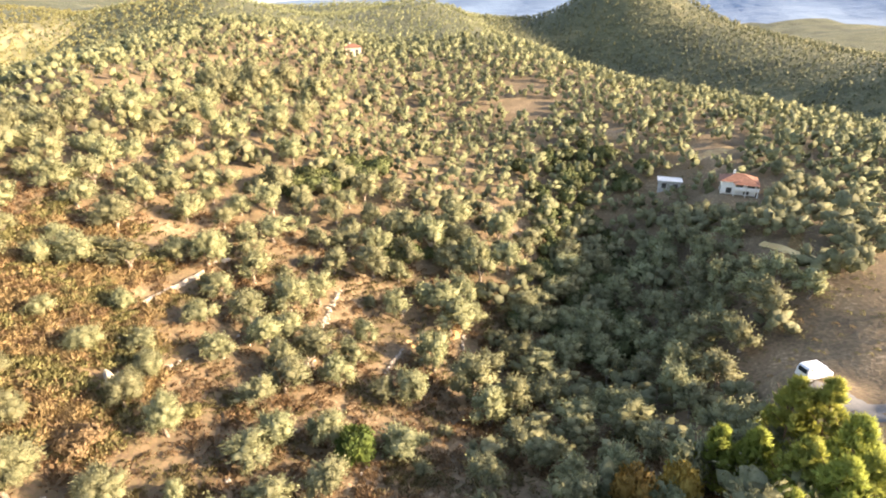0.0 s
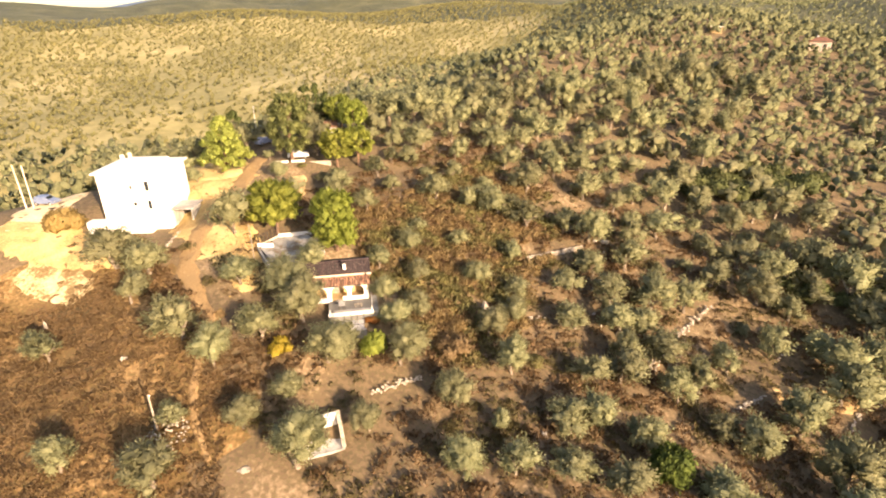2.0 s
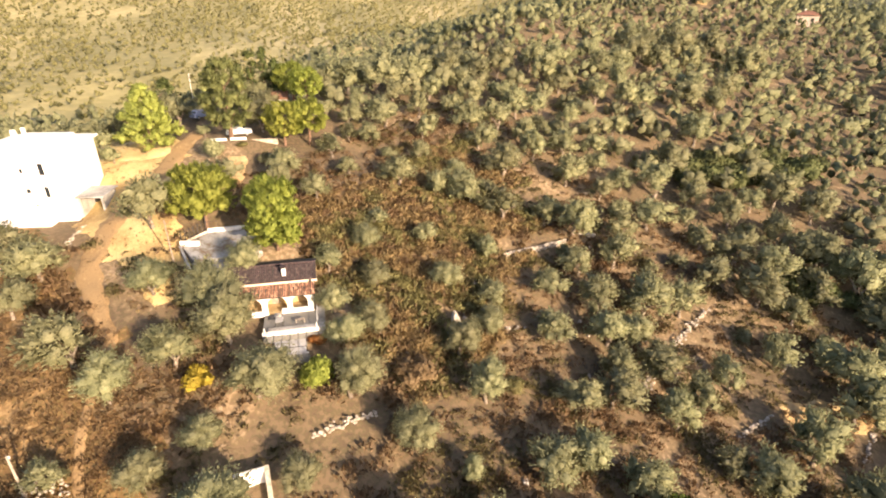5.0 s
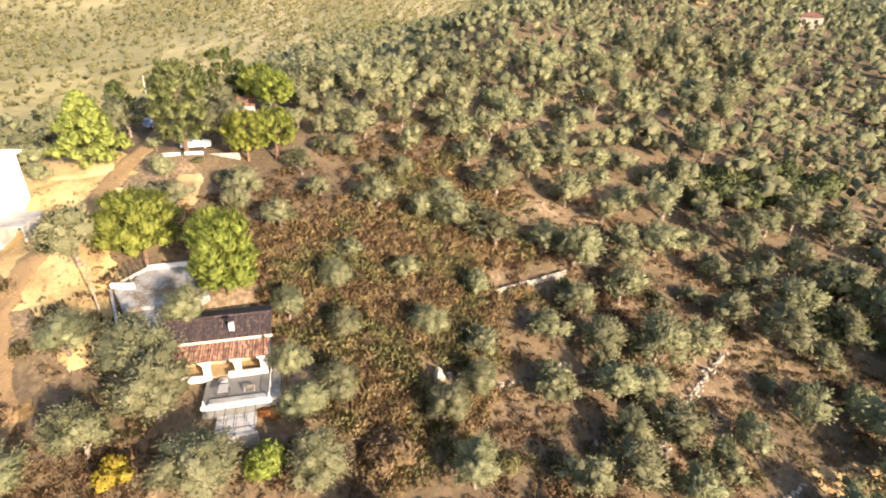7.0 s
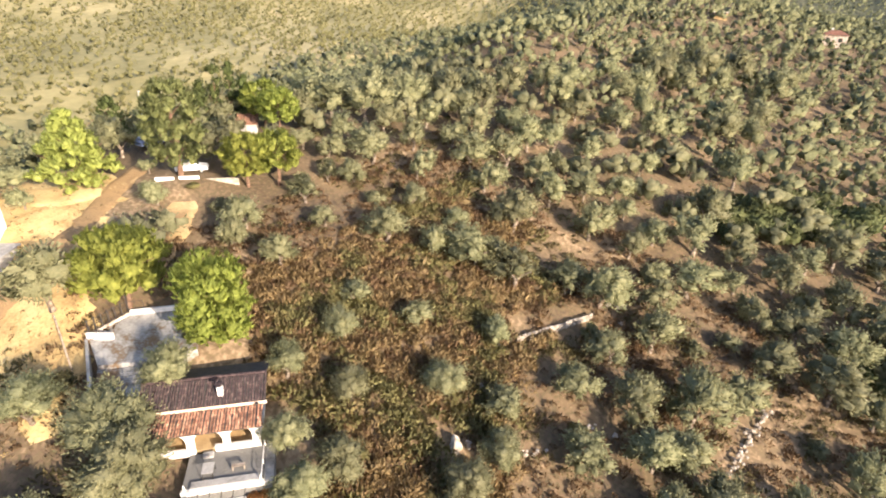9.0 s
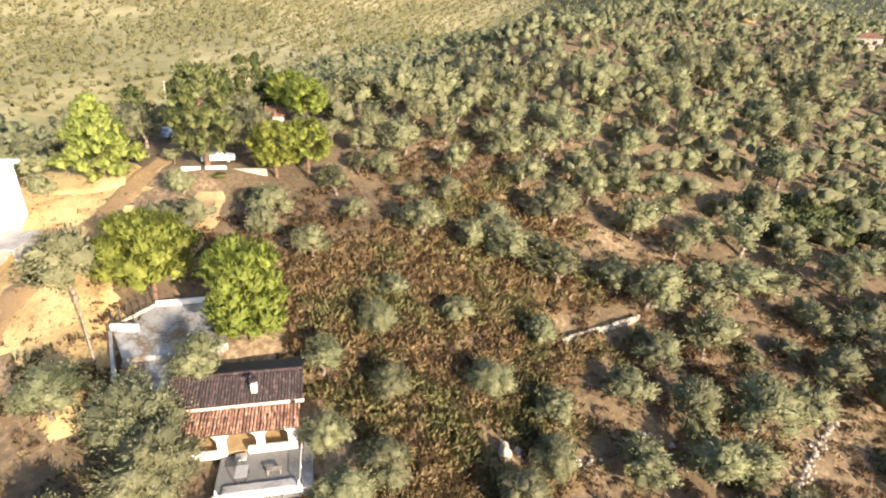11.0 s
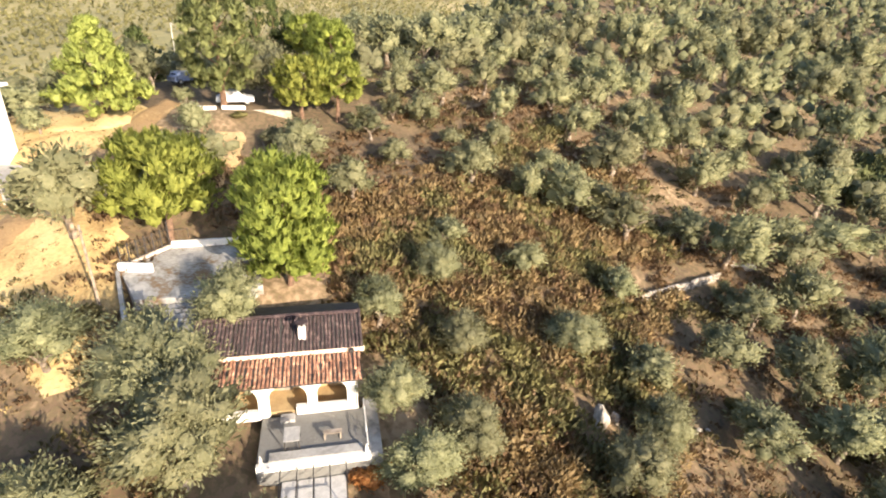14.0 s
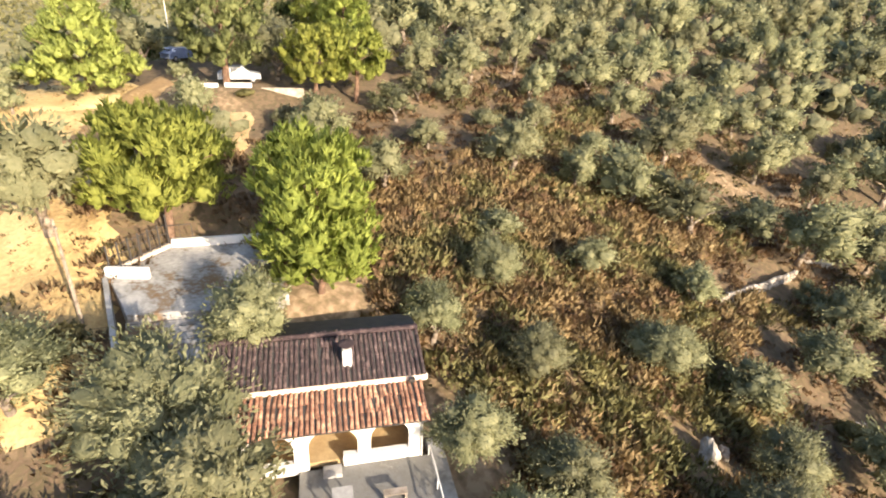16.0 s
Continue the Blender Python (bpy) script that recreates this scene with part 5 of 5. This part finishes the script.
# ---- the yard behind the house ----
YARD = pose(-69.0, 33.9, 9.0)
yard = thing("concrete_yard", "stained concrete yard with white walls, half in shade", "yard", YARD)


def prism(points, z0, z1):
    """An upright slab over a ground plan."""
    bm = bmesh.new()
    f = bm.faces.new([bm.verts.new((x, y, z0)) for x, y in points])
    top = bmesh.ops.extrude_face_region(bm, geom=[f])["geom"]
    bmesh.ops.translate(bm, vec=(0, 0, z1 - z0), verts=[v for v in top if isinstance(v, bmesh.types.BMVert)])
    bmesh.ops.recalc_face_normals(bm, faces=bm.faces)
    bmesh.ops.bevel(bm, geom=[e for e in bm.edges if abs(e.verts[0].co.z - z1) < 1e-4 and abs(e.verts[1].co.z - z1) < 1e-4], offset=0.04, segments=1, affect="EDGES")
    return bm


part("upper_slab", prism(((0, 0), (5.0, -1.0), (8.3, 3.4), (8.8, 5.8), (2.1, 9.2), (-1.3, 4.1)), -1.2, -0.02), LITTERED, yard)
part("lower_slab", prism(((4.9, -1.1), (8.6, -2.6), (12.6, 2.2), (8.2, 3.3)), -2.4, -0.42), LITTERED, yard)
for k in range(5):
    f = 0.12 + 0.2 * k
    part("floor_joint", boxes((-0.015, 0.015, -2.2, 2.2, -0.42, -0.414), bevel=0), DARK, yard, m=pose(4.9 + 5.5 * f, -0.9 + 0.4 * f + 2.3 * f, 0, 0, 0, -33))


def wall_between(a, b, z0, z1, thick=0.26):
    d = Vector((b[0] - a[0], b[1] - a[1]))
    return pose(a[0], a[1], 0, 0, 0, math.degrees(math.atan2(d.y, d.x))), boxes((0, d.length, -thick / 2, thick / 2, z0, z1))


for name, a, b, z0, z1, mat, text in (("low_wall", (0.2, -0.1), (1.9, 1.5), -0.4, 0.62, WHITE, "low white-painted wall"), ("rear_wall", (-1.2, 4.2), (2.1, 9.0), -0.6, 0.5, WHITE, "weathered white rear wall"), ("side_wall", (0.0, -0.15), (8.4, -2.75), -2.0, 0.14, CONCRETE, ""), ("kerb", (-0.1, 0.2), (-1.3, 4.1), -0.6, 0.2, CREAM, "")):
    m, bm = wall_between(a, b, z0, z1)
    part(name, bm, mat, yard, text, m)
gate = thing("iron_fence", "dark wrought-iron fence with a gate at the yard", "fence", YARD)
for k in range(7):
    f = k / 6
    x, y = -0.05 - 1.25 * f, 0.2 + 3.9 * f
    part("post", boxes((x - 0.045, x + 0.045, y - 0.045, y + 0.045, -0.3, 1.7 + 0.45 * (k == 6)), bevel=0.01), IRON, gate)
for z in (0.35, 0.95, 1.5):
    part("rail", tubes(((-0.05, 0.2, z), (-1.3, 4.1, z), 0.025, 0.025)), IRON, gate)
for k in range(16):
    f = (k + 0.5) / 16
    part("bar", tubes(((-0.05 - 1.25 * f, 0.2 + 3.9 * f, -0.1), (-0.05 - 1.25 * f, 0.2 + 3.9 * f, 1.5), 0.012, 0.012), sides=5), IRON, gate)
part("gate_leaf", tubes(((-1.3, 4.1, 0.2), (-0.6, 5.3, 0.2), 0.025, 0.025), ((-1.3, 4.1, 1.4), (-0.6, 5.3, 1.4), 0.025, 0.025), ((-0.6, 5.3, 0.2), (-0.6, 5.3, 1.4), 0.025, 0.025), ((-0.95, 4.7, 0.2), (-0.95, 4.7, 1.4), 0.015, 0.015)), IRON, gate)

# ---- poles ----
pole = thing("utility_pole", "weathered wooden utility pole beside the yard", "pole", pose(-65.6, 31.4, gz(-65.6, 31.4), 0, -1.0, 0))
part("shaft", tubes(((0, 0, -0.5), (0, 0, 5.6), 0.1, 0.07), sides=10), BARK, pole)
part("crossarm", boxes((-0.4, 0.4, -0.04, 0.04, 5.2, 5.3)), BARK, pole)
pole = thing("utility_pole", "pale wooden utility pole standing in the field", "pole", pose(-50.6, 10.7, gz(-50.6, 10.7)))
part("shaft", tubes(((0, 0, -0.5), (0, 0, 4.6), 0.12, 0.09), sides=10), WOOD, pole)
part("insulator", tubes(((0, 0.12, 4.3), (0, 0.12, 4.5), 0.05, 0.05)), WHITE, pole)
for dx in (0.0, 1.8):
    pole = thing("utility_pole", "pale timber pole by the gravel parking place", "pole", pose(-108.5 + dx * 0.4, 13.6 + dx * 0.5, gz(-108.5, 13.6), 0, -6 + 6 * dx, 0))
    part("shaft", tubes(((0, 0, -0.5), (0, 0, 7.6), 0.13, 0.09), sides=10), CREAM, pole)
pole = thing("lamp_post", "thin white lamp post among the pines", "pole", pose(-112.0, 59.0, gz(-112, 59)))
part("shaft", tubes(((0, 0, -0.3), (0, 0, 7.5), 0.07, 0.05)), WHITE, pole)
part("lamp_head", boxes((-0.1, 0.5, -0.1, 0.1, 7.4, 7.52)), WHITE, pole)

# ---- the white building ----
AX = math.degrees(math.atan2(30.2 - 18.3, -83.4 + 94.6))
BIG = pose(-92.2, 20.9, 9.4, 0, 0, AX)
W, D, H = 10.0, 9.0, 9.2
big = thing("white_building", "plain white three-storey building with small windows and flat roof", "building", BIG)


def hollow_walls():
    bm = bmesh.new()
    box(bm, 0, W, 0, D, -1.5, H)
    return bm


part("wall", hollow_walls(), WHITE, big)
part("roof", boxes((-0.5, W + 0.5, -0.5, D + 0.5, H, H + 0.28), bevel=0.04), WHITE, big, "white flat roof slab")
part("roof_parapet", boxes((1.5, W - 2.0, D - 3.5, D - 0.5, H + 0.28, H + 0.75), bevel=0.05), WHITE, big)
part("chimney", boxes((1.0, 1.5, 6.5, 7.0, H + 0.28, H + 1.5)), WHITE, big)
part("chimney", boxes((2.1, 2.5, 7.0, 7.4, H + 0.28, H + 1.7)), WHITE, big)
part("plinth", boxes((-2.2, W - 2.5, -1.8, -0.02, -2.5, 2.0), bevel=0.08), WHITE, big, "white lower terrace wall")
for u, z, w, h in ((7.0, 6.4, 0.7, 1.6), (7.0, 3.4, 0.6, 1.5), (4.7, 6.7, 0.45, 0.7), (4.8, 4.0, 0.6, 0.7), (5.4, 2.25, 0.45, 0.32), (6.3, 2.25, 0.35, 0.32), (6.75, 2.25, 0.35, 0.32), (7.2, 2.25, 0.35, 0.32), (7.65, 2.25, 0.35, 0.32)):
    wn = part("window", boxes((u, u + w, -0.06, 0.02, z, z + h), bevel=0.01), WHITE, big)
    part("pane", boxes((u + 0.06, u + w - 0.06, -0.075, -0.055, z + 0.06, z + h - 0.06), bevel=0), GLASS, wn)
lean = thing("lean_to", "small grey lean-to with a dark opening beside the building", "shed", BIG @ pose(W + 0.1, 1.0, 0))
part("side_wall", boxes((0, 0.2, 0, 4, -1, 3.0), (2.8, 3.0, 0, 4, -1, 3.0), (0, 3.0, 3.8, 4, -1, 3.0)), CONCRETE, lean)
part("roof", boxes((-0.1, 3.4, -0.6, 4.2, 3.0, 3.15)), CONCRETE, lean)
# dark panel inside the opening stands in for the shade there
part("recess_shade", boxes((0.2, 2.8, 3.4, 3.78, -1, 2.9)), DARK, lean)
stone_wall([(-82.0, 28.0), (-79.0, 24.5)], 0.5, "low dark stone kerb beside the dirt track", 0.35)


# ---- vehicles ----
def car(name, label, m, paint, length=4.2, width=1.75, height=1.55, van=False):
    t = thing(name, label, "van" if van else "car", m)
    L, Wd, Hh = length / 2, width / 2, height
    if van:
        side = [(-L, 0.35), (-L, 1.1), (-L + 0.1, Hh - 0.1), (-L + 0.35, Hh), (L - 1.3, Hh), (L - 0.55, 1.15), (L - 0.05, 0.95), (L, 0.4)]
    else:
        side = [(-L, 0.35), (-L, 0.95), (-L + 0.25, 1.0), (-L + 0.6, Hh - 0.03), (-L + 1.0, Hh), (0.35, Hh), (1.05, 0.98), (L - 0.1, 0.85), (L, 0.4)]
    bm = bmesh.new()
    rings = []
    for y, k in ((-Wd, 0.0), (-Wd * 0.96, 1.0), (Wd * 0.96, 1.0), (Wd, 0.0)):
        rings.append([bm.verts.new((x * (1 if z < 1.0 or k else 0.97), y * (0.84 if z > 1.15 else 1.0), z)) for x, z in side])
    n = len(side)
    for a, b in zip(rings, rings[1:]):
        for k in range(n):
            bm.faces.new((a[k], a[(k + 1) % n], b[(k + 1) % n], b[k]))
    bm.faces.new(rings[0][::-1])
    bm.faces.new(rings[-1])
    bmesh.ops.recalc_face_normals(bm, faces=bm.faces)
    part("body", bm, paint, t)
    zt = Hh - 0.16
    for s in (-1, 1):
        y0, y1 = sorted((s * Wd * 0.845, s * Wd * 0.875))
        for a, b in (((-L + 0.7, -0.5), (-0.4, 0.35)) if not van else ((-L + 0.4, -0.6), (-0.45, 0.6), (0.75, L - 1.4))):
            part("side_window", boxes((a, b, y0, y1, 1.12, zt), bevel=0.01), GLASS, t)
    part("windscreen", boxes((-0.03, 0.03, -Wd * 0.74, Wd * 0.74, -0.28, 0.28), bevel=0.01), GLASS, t, m=pose((L - 0.9) if van else 0.72, 0, Hh - 0.26, 0, -48, 0))
    part("rear_window", boxes((-L - 0.005 if van else -L + 0.38, -L + 0.06 if van else -L + 0.44, -Wd * 0.7, Wd * 0.7, 1.1, zt - 0.05), bevel=0.01), GLASS, t)
    for x in (-L + 0.75, L - 0.8):
        for s in (-1, 1):
            w = part("wheel", tubes(((x, s * (Wd - 0.2), 0.32), (x, s * Wd, 0.32), 0.32, 0.32), sides=16), RUBBER, t)
            part("rim", tubes(((x, s * (Wd - 0.02), 0.32), (x, s * (Wd + 0.012), 0.32), 0.18, 0.18), sides=12), CONCRETE, w)
    for s in (-1, 1):
        part("headlight", boxes((L - 0.06, L + 0.01, s * Wd * 0.7 - 0.16, s * Wd * 0.7 + 0.16, 0.62, 0.78), bevel=0.02), CONCRETE, t)
    return t


car("van", "white van parked in the shade at the bend of the road", pose(46.3, 55.2, gz(46.3, 55.2) + 0.12, 0, 0, 14), CAR_WHITE, 4.0, 1.75, 1.95, True)
car("parked_car", "white car parked behind the low white wall", pose(-90.2, 55.6, gz(-90.2, 55.6) + 0.05, 0, 0, 58), CAR_WHITE, 4.1)
car("parked_car", "dark blue car parked by the timber poles", pose(-108.0, 16.5, gz(-108, 16.5) + 0.05, 0, 0, 40), BLUE_PAINT, 4.0)
car("parked_car", "blue car standing in the shade of the track", pose(-104.5, 56.5, gz(-104.5, 56.5) + 0.05, 0, 0, 100), BLUE_PAINT, 4.0)

# ---- the white wall and the hut under the pines ----
wall = thing("garden_wall", "low whitewashed garden wall with a gap", "wall", pose(-89.4, 51.0, gz(-89, 52) - 0.2, 0, 0, 54))
part("wall_panel", boxes((-0.8, 1.5, 0, 0.3, -0.8, 0.55)), WHITE, wall)
part("wall_panel", boxes((2.1, 4.6, 0, 0.3, -0.8, 0.6)), WHITE, wall)
part("wall_panel", boxes((5.4, 9.5, 0.1, 0.35, -1.2, 0.15)), STONE, wall, "low stone continuation of the wall")
hut = thing("hut", "small hut with a shallow clay-tiled roof between pines", "hut", pose(-99.5, 66.5, gz(-98, 67) - 0.3, 0, 0, 54))
part("wall", boxes((0, 4.5, 0, 3.4, -0.6, 2.2)), CONCRETE, hut)
tiled_slope("roof", hut, -0.2, 4.7, -0.3, 2.25, 3.7, 3.0, TILE_MESH, TILE, "clay-tiled roof", singles=False)

# ---- the open water tank below the house ----
def wedge(x0, x1, ya, za, yb, zb, foot):
    """A wall whose top slopes from za at ya to zb at yb, down to foot, or a slab 0.12 thick where foot is None."""
    bm = bmesh.new()
    vs = [bm.verts.new((x, y, z)) for x in (x0, x1) for y, z in ((ya, za - 0.12 if foot is None else foot), (yb, zb - 0.12 if foot is None else foot), (yb, zb), (ya, za))]
    for q in ((3, 2, 1, 0), (4, 5, 6, 7), (0, 1, 5, 4), (1, 2, 6, 5), (2, 3, 7, 6), (3, 0, 4, 7)):
        bm.faces.new([vs[i] for i in q])
    bmesh.ops.recalc_face_normals(bm, faces=bm.faces)
    bmesh.ops.bevel(bm, geom=list(bm.edges), offset=0.02, segments=1, affect="EDGES")
    return bm


TANK = pose(-37.3, 21.9, 0.05, 0, 0, 62)
tank = thing("water_tank", "open white-walled concrete tank, empty, in dry grass", "water tank", TANK)
part("rear_wall", boxes((-2.2, 2.2, 2.0, 2.25, -2.0, 1.25)), WHITE, tank)
part("front_wall", boxes((-2.2, 2.2, -1.15, -0.95, -2.6, -0.98)), CONCRETE, tank)
part("side_wall", boxes((-2.2, -1.95, -0.95, 2.0, -2.0, 0.3)), WHITE, tank)
part("side_wall", wedge(1.95, 2.2, -1.15, -0.62, 2.0, 1.2, -2.2), CONCRETE, tank)
part("floor", boxes((-1.95, 1.95, -0.95, 2.0, -2.0, -1.0)), PAVING, tank, "pale grey tank floor")
part("coping", wedge(1.9, 2.3, -1.3, -0.55, 2.2, 1.36, None), STONE, tank, "rough stone coping")

rock(-77.8, 7.5, 0.28, 0.28, 0.9, 51, "narrow upright pale stone in the field")

# ---- rubble by the pole ----
heap = thing("rubble_heap", "heap of broken white blocks and sheeting in shade", "rubble", pose(-49.5, 11.3, gz(-49.5, 11.3)))
heap_rng = np.random.default_rng(23)
for k in range(110):
    a, r = heap_rng.uniform(0, 6.28), 2.1 * math.sqrt(heap_rng.uniform())
    s = heap_rng.uniform(0.14, 0.34)
    z = max(0.0, 0.75 - 0.32 * r) + gz(-49.5 + r * math.cos(a), 11.3 + r * math.sin(a)) - gz(-49.5, 11.3)
    part("block", STONES[k % 6], None, heap, m=pose(r * math.cos(a), r * math.sin(a), z, heap_rng.uniform(-40, 40), heap_rng.uniform(-40, 40), heap_rng.uniform(0, 360)) @ Matrix.Diagonal((s * 1.3, s, s * 0.7, 1)))
rock(-40.6, 14.8, 0.8, 0.6, 0.25, 50, "pale flat limestone slab in dry grass")


# ---- the red-roofed house and other far houses ----
def hip_roof(w, d, h, over, z):
    bm = bmesh.new()
    lo = [bm.verts.new(p) for p in ((-over, -over, z), (w + over, -over, z), (w + over, d + over, z), (-over, d + over, z))]
    k = d / 2
    hi = [bm.verts.new((k, d / 2, z + h)), bm.verts.new((w - k, d / 2, z + h))]
    for q in ((lo[0], lo[1], hi[1], hi[0]), (lo[1], lo[2], hi[1]), (lo[2], lo[3], hi[0], hi[1]), (lo[3], lo[0], hi[0]), tuple(lo[::-1])):
        bm.faces.new(q)
    return bm


def villa(m, w, d, h, roof, label, storeys=2, roofed=True, plaster=WHITE):
    t = thing("villa", label, "house", m)
    part("wall", boxes((0, w, 0, d, -2.0, h)), plaster, t)
    if roofed:
        part("roof", hip_roof(w, d, 1.5, 0.5, h + 0.02), roof, t, "red clay-tiled hipped roof")
        part("chimney", boxes((w * 0.3, w * 0.3 + 0.5, d * 0.5, d * 0.5 + 0.5, h + 0.7, h + 2.2)), WHITE, t)
    else:
        part("roof", boxes((-0.3, w + 0.3, -0.3, d + 0.3, h, h + 0.2)), WHITE, t)
    for s in range(storeys):
        z = 0.7 + s * 2.8
        for k in range(max(2, int(w / 3))):
            u = (k + 0.3) * w / max(2, int(w / 3))
            wn = part("window", boxes((u, u + 1.2, -0.06, 0.01, z, z + 1.4), bevel=0.01), WOOD, t)
            part("pane", boxes((u + 0.08, u + 1.12, -0.08, -0.055, z + 0.08, z + 1.32), bevel=0), DARK, wn)
        for k in range(2):
            v = (k + 0.3) * d / 2
            wn = part("window", boxes((-0.06, 0.01, v, v + 1.1, z, z + 1.4), bevel=0.01), WOOD, t)
            part("pane", boxes((-0.08, -0.055, v + 0.08, v + 1.02, z + 0.08, z + 1.32), bevel=0), DARK, wn)
    return t


red = villa(pose(66.0, 122.0, 2.4, 0, 0, -24), 7.4, 6.0, 3.5, RED_TILE, "white house with a red tiled hipped roof and balcony", 1)
part("balcony", boxes((2.4, 7.8, -1.6, -0.02, 1.9, 2.05), (2.4, 7.8, -1.65, -1.55, 2.05, 2.75)), WHITE, red, "white balcony")
# dark boxes on the wall paint the shade of open doorways
for u in (3.0, 5.5):
    opening = part("balcony_door", boxes((u, u + 1.5, -0.1, -0.02, 2.05, 3.3), bevel=0.01), DARK, red, "doorway with its shade painted as a dark panel")
    part("door_frame", boxes((u - 0.1, u, -0.12, -0.02, 2.05, 3.4), (u + 1.5, u + 1.6, -0.12, -0.02, 2.05, 3.4), bevel=0.01), WOOD, opening)
for u in (2.6, 5.0, 7.5):
    part("balcony_post", boxes((u, u + 0.25, -1.6, -1.35, -1.5, 1.9)), WHITE, red)
part("porch_canopy", hip_roof(5.0, 2.2, 0.6, 0.2, 3.25), RED_TILE, red, m=pose(2.6, -1.8, 0.15))
shed = villa(pose(57.2, 137.0, gz(59, 137) - 0.2, 0, 0, -20), 5.6, 4.0, 2.6, WHITE, "low grey-white flat-roofed outbuilding among olives", 1, False, CONCRETE)
villa(pose(-45.5, 262.0, gz(-43, 264) + 0.4, 0, 0, 10), 7.5, 5.0, 3.0, RED_TILE, "small white farmhouse with a red-brown tiled roof", 1, True, CREAM)
villa(pose(-80.0, 251.0, gz(-78, 252) + 0.5, 0, 0, 20), 4.6, 3.4, 1.8, CREAM, "pale ruin of a small building on the ridge", 1, False, OCHRE)
